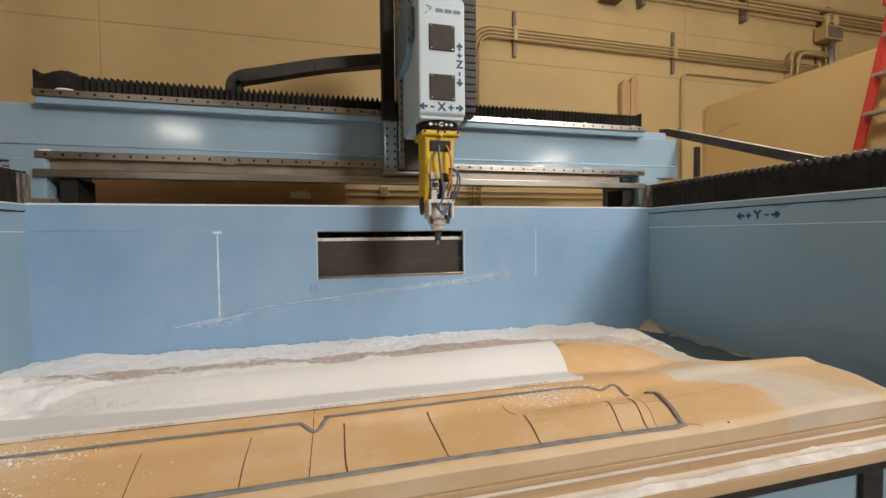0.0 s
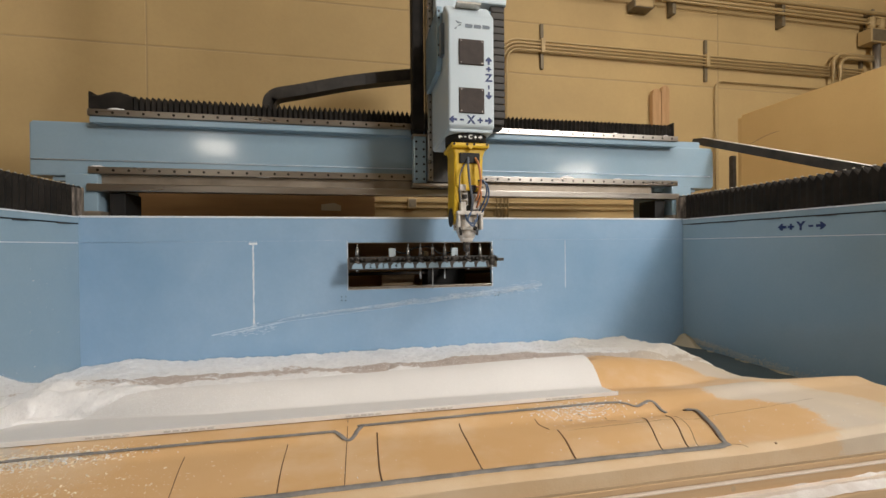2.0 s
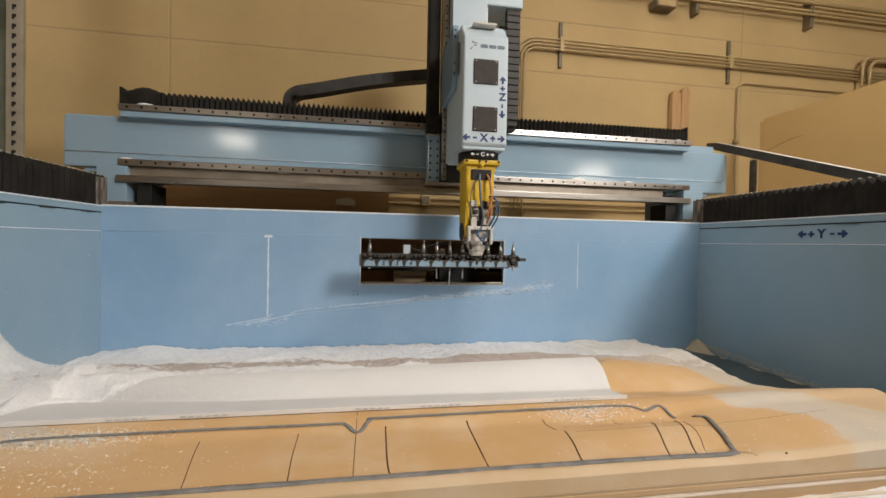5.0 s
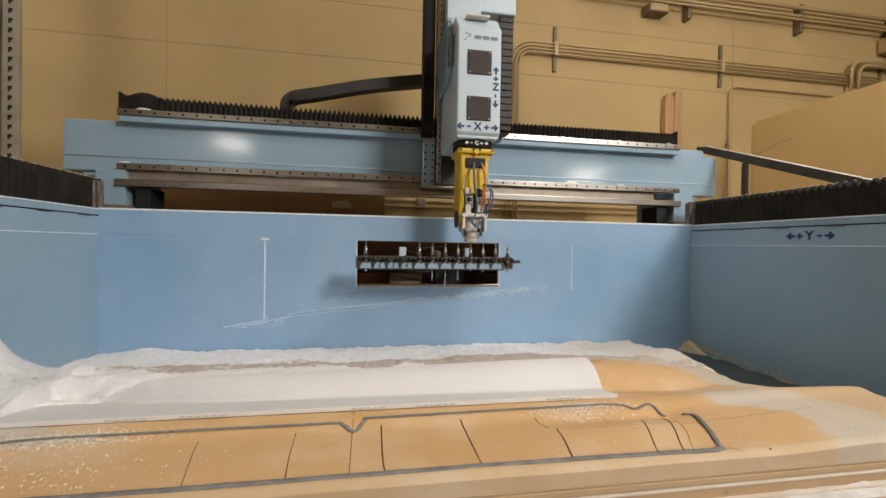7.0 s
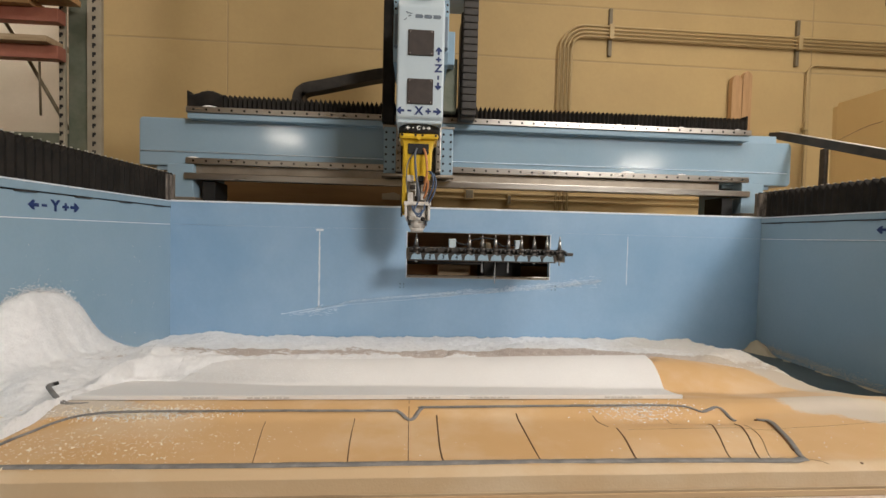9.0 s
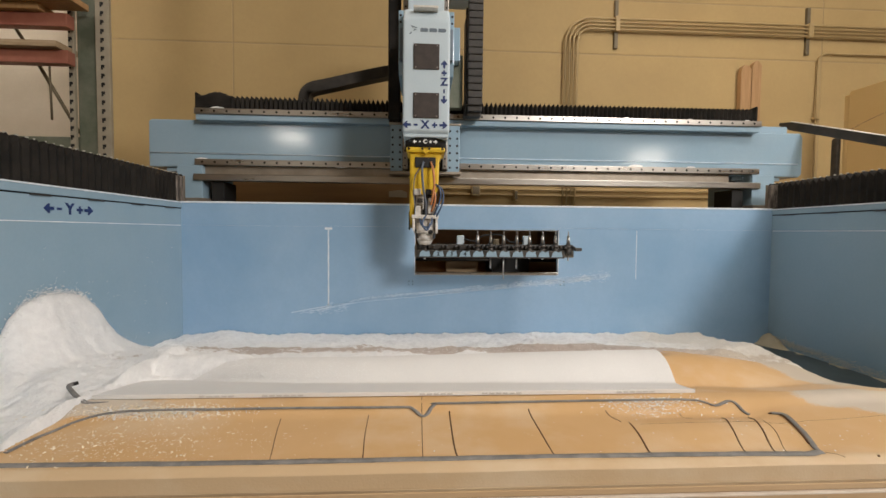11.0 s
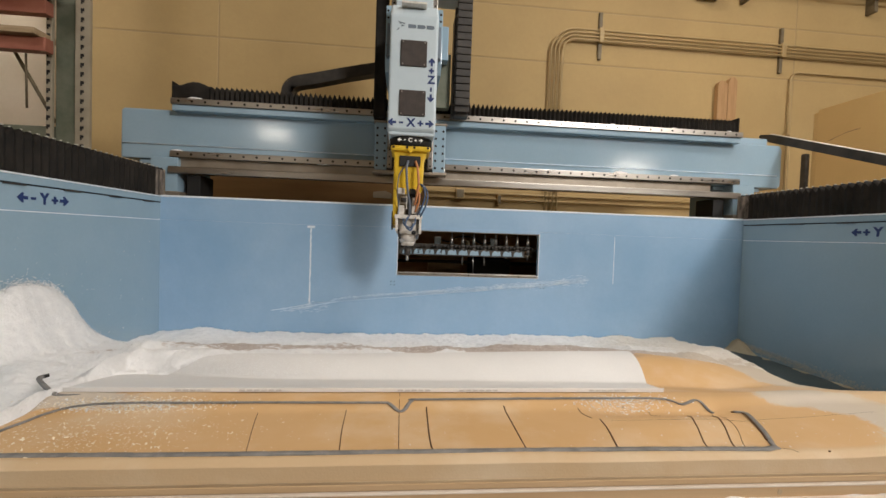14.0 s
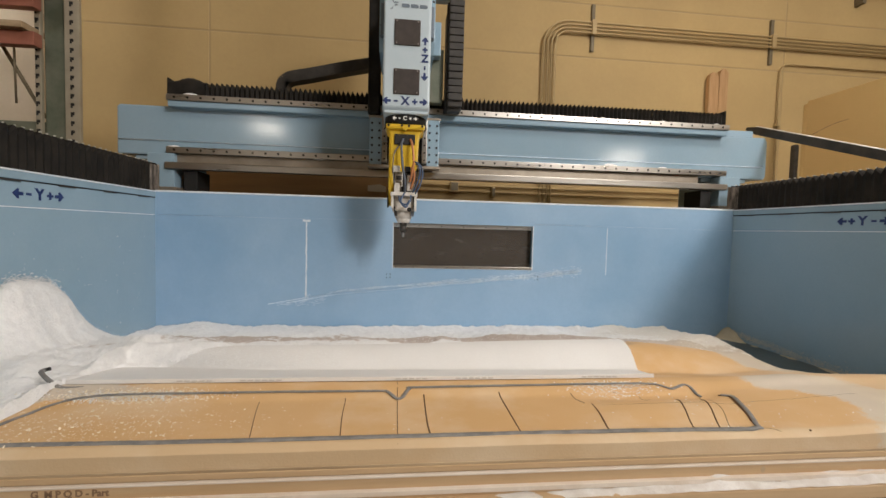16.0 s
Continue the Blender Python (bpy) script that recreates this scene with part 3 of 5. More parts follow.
def enclosure():
    # Back panel with the tool window through it.
    bp = thing("back_panel", (0, 0.03, 0.2), "light blue enamelled back panel with a tool window", "panel")
    zb, zt = 1.228, 1.540
    for n, b in (("panel_left", (-XW, -0.5, 0, 0.04, 0.2, TOP)), ("panel_right", (0.5, XW, 0, 0.04, 0.2, TOP)), ("panel_top", (-0.5, 0.5, 0, 0.04, zt, TOP)), ("panel_bottom", (-0.5, 0.5, 0, 0.04, 0.2, zb))):
        part(n, box(*b, 0), BLUE_IN, bp)
    part("top_flange", box(-XW + 0.002, XW - 0.002, -0.004, 0.085, TOP, TOP + 0.012, 0.003), WELD, bp, "dust-covered top flange")
    for x, z0, r in ((-1.09, 1.012, 0.0065), (1.064, 1.20, 0.003)):
        part("weld_seam", ragged(x, z0, x - 0.001, 1.54, r, int(z0 * 100)), WELD, bp, "pale dusty weld seam")
    part("weld_seam", weld([(-XW + 0.01, -0.001, 1.552), (-1.3, -0.001, 1.55), (-0.5, -0.001, 1.556)], 0.0018), WELD, bp)
    part("weld_seam", weld([(0.5, -0.001, 1.556), (1.2, -0.001, 1.553), (XW - 0.01, -0.001, 1.552)], 0.0018), WELD, bp)
    for b in ((-0.505, -0.4995, zb - 0.004, zt + 0.004), (0.4995, 0.505, zb - 0.004, zt + 0.004), (-0.4995, 0.4995, zb - 0.005, zb + 0.0005)):
        part("window_rim", box(b[0], b[1], -0.0025, 0.012, b[2], b[3], 0.001), WELD, bp, "pale dusty window rim")
    part("weld_spot", box(-1.115, -1.065, -0.003, 0.001, 1.53, 1.545, 0.001), WELD, bp)
    # Dust that has settled in a slanting streak.
    streak = bmesh.new()
    rng = random.Random(4)
    for k in range(1500):
        u = rng.random() ** 0.75
        x = -1.28 + 2.15 * u
        z = 0.965 + 0.055 * min(1, u * 5) + 0.20 * u + rng.gauss(0, 0.003 + 0.014 * u * u)
        if u < 0.15:
            z = 0.96 + 0.4 * u * rng.random() + rng.gauss(0, 0.008)
        s = rng.uniform(0.0015, 0.0055)
        y = -0.0012 - 3e-6 * k
        streak.faces.new([streak.verts.new((x + dx * s * rng.uniform(1, 3.2), y, z + dz * s * 0.6)) for dx, dz in ((-1, 0), (0, -0.6), (1, 0.1), (0.2, 0.7))])
    tagged(part("dust_streak", streak, SMEAR, bp, "slanting streak of settled white dust"), kind="stuff")
    for off, r, u0 in ((0.0, 0.0030, 0.0), (0.007, 0.0022, 0.35), (-0.006, 0.0018, 0.55), (0.016, 0.0020, 0.7), (-0.012, 0.0016, 0.78)):
        pts = []
        for k in range(40):
            u = u0 + (1 - u0) * k / 39
            pts.append((-1.06 + 1.85 * u, -0.0008, 1.018 + 0.165 * u + 0.03 * u * u + off + 0.004 * noise.noise(Vector((u * 22, off * 90, 1)))))
        part("dust_line", tube(pts, r, 6, flat=0.5), SMEAR, bp, "thin line of settled dust")
    for x0, z0, x1, z1 in ((-1.112, 1.006, -1.062, 1.030), (-1.10, 1.030, -1.075, 1.008), (-1.34, 0.962, -1.07, 1.012), (-1.22, 0.972, -1.04, 1.0), (-1.11, 0.995, -0.90, 1.03)):
        part("dust_line", ragged(x0, z0, x1, z1, 0.004, int(-x0 * 1000)), SMEAR, bp)
    holes = bmesh.new()
    for x in (-0.53, 0.535):
        for dx in (-0.012, 0.012):
            for dz in (-0.012, 0.012):
                rod((x + dx, -0.002, 1.168 + dz), (x + dx, 0.004, 1.168 + dz), 0.004, seg=8, bm=holes)
    part("bolt_holes", holes, BOLT, bp)
    fr = part("window_sill", box(-0.5, 0.5, -0.003, 0.040, zb - 0.004, zb + 0.014, 0.002), STEEL, bp, "steel sill strip with screws")
    sc = bmesh.new()
    for k in range(9):
        rod((-0.48 + 0.12 * k, -0.005, zb + 0.005), (-0.48 + 0.12 * k, -0.001, zb + 0.005), 0.004, seg=8, bm=sc)
    part("sill_screws", sc, BOLT, fr)
    part("window_head", box(-0.5, 0.5, 0.004, 0.04, zt - 0.006, zt, 0.001), STEEL, bp)
    # Side panels under the Y ways.
    for s, n in ((-1, "west"), (1, "east")):
        sp = thing("side_panel", (s * (XW + 0.15), -1.2, 0.2), "tall blue enamelled side panel of the machine", "panel", "side panels")
        x0, x1 = sorted((s * XW, s * (XW + 0.30)))
        # The unseen stretch past y -2.7 is added to shade the mould's front.
        part("panel_body", box(x0, x1, -3.58, 0.75, 0.2, TOP - 0.040, 0.003), BLUE, sp)
        a, b = sorted((s * (XW - 0.004), s * (XW + 0.30)))
        part("panel_cap", box(a, b, -3.58, 0.75, TOP - 0.034, TOP, 0.004), BLUE, sp)
        a, b = sorted((s * (XW + 0.012), s * (XW + 0.29)))
        part("cap_gap", box(a, b, -3.57, 0.74, TOP - 0.0445, TOP - 0.0335, 0), BLACK, sp, "dark slot under the cap")
        a, b = sorted((s * (XW - 0.006), s * (XW + 0.05)))
        part("dust_ledge", box(a, b, -3.58, 0.0, TOP, TOP + 0.007, 0.003), WELD, sp, "settled dust on the cap edge")
        a, b = sorted((s * (XW - 0.0025), s * (XW + 0.001)))
        part("weld_seam", box(a, b, -3.53, -0.012, 1.5475, 1.5515, 0), WELD, sp)
        for k in range(9):
            a, b = sorted((s * (XW - 0.006), s * XW))
            y = -0.08 - 0.30 * k
            part("cap_clip", box(a, b, y - 0.10, y, TOP - 0.043, TOP - 0.036, 0), DARKSTEEL, sp)
        m = pose(s * (XW - 0.0005), -0.895 if s > 0 else -0.885, 1.607, 90, 0, -90 * s)
        axis_label(sp, "Y", m, 0.046, NAVY, ("+", "-") if s > 0 else ("-", "+"), 0.95)
        # Bellows over the Y way.
        way = thing("way_bellows", (s * 2.21, -1.2, TOP), "black pleated rubber bellows over the machine way", "bellows", "way bellows")
        bm = bmesh.new()
        y, rows = -3.56, []
        k = 0
        while y < 0.075:
            z, w = (1.899, 0.118) if k % 2 else (1.866, 0.109)
            rows.append([bm.verts.new((s * (2.205 + dx), y, zz)) for dx, zz in ((-w, TOP + 0.004), (-w, z - 0.010), (-w + 0.010, z), (w - 0.012, z - 0.030), (w, z - 0.042), (w, TOP + 0.004))])
            y += 0.0215
            k += 1
        for p, q in zip(rows, rows[1:]):
            for j in range(5):
                bm.faces.new((p[j], p[j + 1], q[j + 1], q[j]))
        bmesh.ops.recalc_face_normals(bm, faces=bm.faces)
        part("pleats", bm, RUBBER, way)
        rng = random.Random(17)
        crest = bmesh.new()
        for k in range(1, 128, 2):
            yy = -2.70 + 0.0215 * k
            for _ in range(2):
                c, w = s * 2.098 + rng.uniform(-0.004, 0.004), rng.uniform(0.002, 0.005)
                d = rng.uniform(-0.005, 0.005)
                box(c - w, c + w, yy + d - 0.003, yy + d + 0.003, 1.8945, 1.9, 0.0008, crest)
        tagged(part("crest_dust", crest, TANDUST, way, "pale dust on the pleat tips"), kind="stuff")
        part("end_plate", box(s * 2.205 - 0.12, s * 2.205 + 0.12, 0.08, 0.10, TOP + 0.002, 1.89, 0.004), RAILDUST, way, "rusty end plate")
        part("dusty_fold", box(s * 2.205 - 0.121, s * 2.205 + 0.121, 0.0, 0.079, TOP + 0.003, 1.884, 0.008), CAKED, way, "dust-caked last fold")
        if s > 0:
            rng = random.Random(31)
            sm = bmesh.new()
            for k in range(3200):
                u = rng.random() ** 1.3
                y, z = -0.03 - 1.0 * u, 0.785 - 0.05 * u + rng.gauss(0, 0.010 + 0.012 * u)
                q = rng.uniform(0.0008, 0.0026)
                sm.faces.new([sm.verts.new((XW - 0.0012 - 1e-6 * k, y - dy * q * 2, z + dz * q)) for dy, dz in ((-1, 0), (0, -0.6), (1, 0.1), (0.2, 0.7))])
            tagged(part("dust_smear", sm, TANDUST, sp, "tan smear of dust along the panel's foot"), kind="stuff")
    # Front under the bed: blue apron between dark posts.
    ap = thing("machine_base", (0, -2.0, 0), "blue machine base with dark steel frame under the bed", "machine base")
    part("apron", box(-1.9, 1.9, -1.975, -1.955, 0.06, 0.80, 0.003), BLUE, ap)
    part("frame_rail", box(-2.05, 2.05, -1.99, -1.90, 0.80, 0.828, 0.004), DARKSTEEL, ap)
    for x in (-1.95, 1.14, 1.98):
        part("frame_post", box(x - 0.04, x + 0.04, -1.99, -1.95, 0.0, 0.80, 0.004), DARKSTEEL, ap)
    gus = part("gusset", box(1.185, 1.30, -1.988, -1.976, 0.62, 0.80, 0.004), BLUE, ap, "pale blue bolted gusset")
    dots = bmesh.new()
    for z in (0.66, 0.70, 0.74, 0.78):
        for x in (1.215, 1.265):
            rod((x, -1.991, z), (x, -1.986, z), 0.006, seg=8, bm=dots)
    part("bolt_set", dots, BOLT, gus)
    part("bed", box(-2.055, 2.055, -1.98, -0.005, 0.60, 0.70, 0.003), DARKSTEEL, ap)
    # Liner toned dark to stand for the shade along the east panel.
    part("bed_liner", box(0.95, 2.055, -1.955, -0.005, 0.70, 0.737, 0.002), LINER_SHADED, ap, "bed liner coloured dark for the east panel's shade")
    # Well behind the window.
    wl = thing("tool_bay", (0, 0.35, 0.8), "dark plywood tool bay behind the window", "tool bay")
    part("bay_back", box(-0.75, 0.75, 0.72, 0.74, 0.8, 1.66, 0), BROWNPLY, wl)
    part("bay_floor", box(-0.75, 0.75, 0.06, 0.72, 0.95, 0.97, 0), BROWNPLY, wl)
    part("bay_roof", box(-0.75, 0.75, 0.09, 0.72, 1.64, 1.66, 0), BROWNPLY, wl)
    part("bay_side", box(-0.77, -0.75, 0.06, 0.74, 0.8, 1.66, 0), BROWNPLY, wl)
    part("bay_side", box(0.75, 0.77, 0.06, 0.74, 0.8, 1.66, 0), BROWNPLY, wl)
    part("cleat", box(-0.25, 0.02, 0.60, 0.72, 1.0, 1.30, 0.004), WOODX, wl)
    part("cleat", box(0.36, 0.52, 0.60, 0.72, 1.36, 1.58, 0.004), WOOD, wl)
    part("drip_tray", box(0.10, 0.40, 0.40, 0.72, 0.97, 1.33, 0.004), BLACK, wl)
    part("rail", rod((-0.74, 0.45, 1.30), (0.74, 0.45, 1.30), 0.012), DARKSTEEL, wl)


enclosure()


# ---- gantry ----
GY = 0.172


def gantry():
    g = thing("gantry", (0, GY, TOP), "light blue steel gantry beam with ground rails across the machine", "gantry")
    yb = GY + 0.075
    bm = prism([(-2.47, 1.985), (2.56, 1.985), (2.58, 2.01), (2.58, 2.30), (2.56, 2.335), (-2.45, 2.335), (-2.47, 2.32)], "y", yb, yb + 0.55, 0.012)
    part("beam", bm, BLUE, g)
    part("top_box", box(-2.10, 2.50, yb + 0.06, yb + 0.50, 2.335, 2.40, 0.008), BLUE, g)
    part("upper_ledge", box(-2.10, 2.165, GY + 0.012, yb + 0.02, 2.318, 2.36, 0.008), BLUE, g)
    part("lower_ledge", box(-2.10, 2.165, GY + 0.03, yb + 0.02, 2.00, 2.036, 0.004), BLUE, g)
    part("weld_seam", tube([(-2.46, yb - 0.001, 2.088), (0, yb - 0.001, 2.086), (2.54, yb - 0.001, 2.088)], 0.005, 6), SMEAR, g, "pale dusty weld seam")
    ur = part("upper_rail", box(-2.105, 2.17, GY, GY + 0.05, 2.36, 2.402, 0.003), STEEL, g, "ground steel rail with bolt holes")
    lr = part("lower_rail", box(-2.105, 2.165, GY, GY + 0.05, 1.992, 2.036, 0.003), STEEL, g, "ground steel rail with bolt holes")
    for rail, z in ((ur, 2.381), (lr, 2.014)):
        for k in range(48):
            x = -2.05 + 0.0885 * k
            part("bolt", rod((x, GY - 0.002, z), (x, GY + 0.01, z), 0.0085, seg=10), BOLT, rail)
    part("rack_recess", box(-2.06, 1.95, GY + 0.04, yb + 0.1, 1.93, 1.992, 0.003), RAILDUST, g)
    part("way_cover", box(-2.105, 2.165, GY - 0.02, GY + 0.035, 1.878, 1.926, 0.006), STEEL, g, "long polished steel strip")
    part("cover_back", box(-2.08, 2.14, GY + 0.035, GY + 0.12, 1.885, 1.93, 0.003), RAILDUST, g)
    for s, c in ((-1, -2.14), (1, 2.20)):
        part("riser", box(c - 0.09, c + 0.09, GY + 0.0, GY + 0.50, TOP + 0.014, 1.99, 0.006), BLUE, g, "blue riser bracket on the way")
        part("riser_foot", box(c - 0.12, c + 0.13, GY - 0.05, GY + 0.54, TOP + 0.013, TOP + 0.05, 0.004), RAILDUST, g)
        part("drive_block", box(c - s * 0.19 - 0.045, c - s * 0.19 + 0.045, GY + 0.02, GY + 0.22, TOP + 0.014, 1.872, 0.004), BLACK, g)
        part("end_flange", box(c + s * 0.02 - 0.20, c + s * 0.02 + 0.20, GY + 0.10, GY + 0.5, 1.955, 1.984, 0.004), BLUE, g)
    # Dust lumps left on the rails.
    rng = random.Random(9)
    for x, z, w in ((1.18, 2.039, 0.06), (-2.06, 2.037, 0.04), (1.60, 2.405, 0.02), (2.06, 2.405, 0.02), (-1.05, 2.002, 0.07), (1.1, 2.405, 0.02), (-1.95, 2.404, 0.05), (1.62, 2.038, 0.035)):
        bm = bmesh.new()
        bmesh.ops.create_icosphere(bm, subdivisions=2, radius=1)
        for v in bm.verts:
            k = 1 + 0.3 * noise.noise(v.co * 2 + Vector((x, z, 0)))
            v.co = Vector((x + v.co.x * w * k, GY + 0.012 + v.co.y * 0.012, z + v.co.z * w * 0.22 * k))
        part("dust_lump", smooth(bm), DUST, g, "lump of white dust")
    # Pleated covers over the X way.
    bm = bmesh.new()
    rows, x, k = [], -1.86, 0
    while x < 2.14:
        z = 2.500 if k % 2 else 2.468
        y0 = GY + (0.010 if k % 2 else 0.028)
        rows.append([bm.verts.new((x, yy, zz)) for yy, zz in ((y0, 2.403), (y0, z - 0.015), (y0 + 0.012, z), (GY + 0.16, z), (GY + 0.17, 2.403))])
        x += 0.0170
        k += 1
    for p, q in zip(rows, rows[1:]):
        for j in range(4):
            bm.faces.new((p[j], p[j + 1], q[j + 1], q[j]))
    bmesh.ops.recalc_face_normals(bm, faces=bm.faces)
    part("pleated_cover", bm, RUBBER, g, "black pleated bellows")
    bm = bmesh.new()
    rows = []
    for k in range(13):
        x = -2.09 + 0.02 * k
        z = 2.500 + 0.028 * math.sin(math.pi * min(1, max(0, (k - 2) / 9.5))) - (0.004 if k % 2 else 0)
        rows.append([bm.verts.new((x, yy, zz)) for yy, zz in ((GY + 0.012, 2.403), (GY + 0.012, z - 0.02), (GY + 0.03, z), (GY + 0.17, z), (GY + 0.17, 2.403))])
    for p, q in zip(rows, rows[1:]):
        for j in range(4):
            bm.faces.new((p[j], p[j + 1], q[j + 1], q[j]))
    bmesh.ops.recalc_face_normals(bm, faces=bm.faces)
    part("bulged_cover", smooth(bm), RUBBER, g, "bulged end of the black bellows")
    for x in (-2.095, 2.135):
        part("cover_plate", box(x - 0.006, x + 0.006, GY + 0.01, GY + 0.18, 2.40, 2.515, 0.002), RUBBER, g)
    # Cable tray that drops from the beam's end.
    a, b = Vector((2.60, GY + 0.302, 2.462)), Vector((2.625, -1.13, 1.835))
    d = (b - a).normalized()
    side = Vector((1, 0.25, 0)).normalized()
    up = side.cross(d).normalized()
    up = up if up.z > 0 else -up
    bm = bmesh.new()
    ring = []
    for p in (a, a + d * 0.12, a.lerp(b, 0.4), a.lerp(b, 0.8), b):
        hgt = 0.012 if p is a else 0.032
        ring.append([bm.verts.new(p + side * i * 0.03 + up * j * hgt) for i, j in ((-1, -1), (1, -1), (1, 1), (-1, 1))])
    for p, q in zip(ring, ring[1:]):
        for j in range(4):
            bm.faces.new((p[j], p[(j + 1) % 4], q[(j + 1) % 4], q[j]))
    bm.faces.new(ring[0]), bm.faces.new(ring[-1][::-1])
    bmesh.ops.recalc_face_normals(bm, faces=bm.faces)
    part("cable_tray", bm, DARKSTEEL, g, "dark sloping cable tray")
    part("tray_lid", tube([a + up * 0.034 + d * 0.1, a.lerp(b, 0.4) + up * 0.034, b + up * 0.034], 0.031, 6, flat=0.14), LIPDUST, g, "pale dust on the tray")
    return g


GANTRY = gantry()

# ---- carriage ----
HX = 0.205


def carriage():
    c = thing("carriage", (HX, GY, 1.95), "blue bolted carriage plate with vertical rails on the gantry", "carriage")
    y = GY - 0.10
    for s in (-1, 1):
        p = part("side_plate", box(HX + s * 0.205 - 0.044, HX + s * 0.205 + 0.044, y - 0.01, GY - 0.003, 1.955, 2.285, 0.006), BLUE, c, "blue carriage plate with bolts")
        for k in range(6):
            for dx in (-0.026, 0.026):
                part("bolt", rod((HX + s * 0.205 + dx, y - 0.014, 1.985 + 0.052 * k), (HX + s * 0.205 + dx, y - 0.004, 1.985 + 0.052 * k), 0.008, seg=10), BOLT, p)
        part("plate_cap", box(HX + s * 0.205 - 0.052, HX + s * 0.205 + 0.052, y - 0.014, GY - 0.002, 2.285, 2.30, 0.003), RAILDUST, c)
        rl = part("z_rail", box(HX + s * 0.140 - 0.017, HX + s * 0.140 + 0.017, y - 0.075, y - 0.01, 1.965, 3.35, 0.003), STEEL, c, "vertical steel rail with bolts")
        for k in range(26):
            part("bolt", rod((HX + s * 0.140, y - 0.078, 1.985 + 0.052 * k), (HX + s * 0.140, y - 0.07, 1.985 + 0.052 * k), 0.006, seg=8), BOLT, rl)
    part("back_plate", box(HX - 0.155, HX + 0.155, y - 0.03, GY - 0.006, 1.96, 3.4, 0.004), DARKSTEEL, c)
    part("bottom_lip", box(HX - 0.26, HX + 0.26, y - 0.03, GY - 0.003, 1.935, 1.953, 0.003), RAILDUST, c)
    part("dark_column", box(HX - 0.262, HX - 0.178, y - 0.06, y + 0.06, 2.305, 3.5, 0.012), RUBBER, c, "black vertical cover")
    part("top_housing", box(HX - 0.02, HX + 0.41, y - 0.10, y + 0.20, 3.21, 3.7, 0.012), PALE, c, "pale blue motor housing")
    part("lug", box(HX + 0.165, HX + 0.24, y - 0.07, y + 0.02, 2.72, 2.95, 0.006), BLUE, c)
    part("grey_back_box", box(HX + 0.17, HX + 0.27, y + 0.02, y + 0.10, 2.42, 2.80, 0.006), GREENPOST, c)
    # Hanging cable chain with a round lower bend.
    cx, y = HX + 0.350, y + 0.06
    part("chain_guide", box(cx - 0.066, cx - 0.056, y - 0.06, y + 0.04, 2.36, 3.05, 0.002), DARKSTEEL, c)
    for k in range(16):
        part("chain_link", box(cx - 0.052, cx + 0.052, y - 0.135, y - 0.09, 2.47 + 0.05 * k, 2.516 + 0.05 * k, 0.006), CHAINGREY, c)
    for k in range(6):
        a = math.pi * (k + 0.5) / 6
        yy, zz = y - 0.03 - 0.085 * math.cos(a), 2.465 - 0.085 * math.sin(a)
        part("chain_link", box(cx - 0.052, cx + 0.052, yy - 0.024, yy + 0.024, zz - 0.024, zz + 0.024, 0.006), CHAINGREY, c)
    for k in range(14):
        part("chain_link", box(cx - 0.052, cx + 0.052, y + 0.035, y + 0.08, 2.48 + 0.05 * k, 2.526 + 0.05 * k, 0.006), CHAINGREY, c)
    return c


CARRIAGE = carriage()


def x_chain():
    """The cable chain that lies on the gantry's top and rolls after the carriage."""
    ch = thing("cable_chain", (-0.9, GY + 0.35, 2.5), "black cable chain rising behind the gantry", "cable chain")
    ctrl = [(x, GY + 0.34, z) for x, z in ((-0.70, 2.475), (-0.97, 2.478), (-1.065, 2.515), (-1.08, 2.60), (-1.03, 2.662), (-0.86, 2.705), (-0.44, 2.806), (0.05, 2.892))]
    pts = curve_pts(ctrl, 6)
    for a, b in zip(pts, pts[1:]):
        d = (b - a).normalized()
        up = Vector((0, 1, 0)).cross(d).normalized()
        bm = bmesh.new()
        v = [bm.verts.new(q + up * j * 0.043 + Vector((0, i * 0.05, 0))) for q in (a, b + d * 0.004) for i, j in ((-1, -1), (1, -1), (1, 1), (-1, 1))]
        for f in ((0, 1, 2, 3), (7, 6, 5, 4), (0, 4, 5, 1), (1, 5, 6, 2), (2, 6, 7, 3), (3, 7, 4, 0)):
            bm.faces.new([v[i] for i in f])
        bmesh.ops.recalc_face_normals(bm, faces=bm.faces)
        part("chain_link", bm, CHAINGREY, ch)
    return ch


CHAIN = x_chain()

# ---- spindle head ----
HYF = GY - 0.75  # front face of the cover
SY = GY - 0.605  # spindle axis


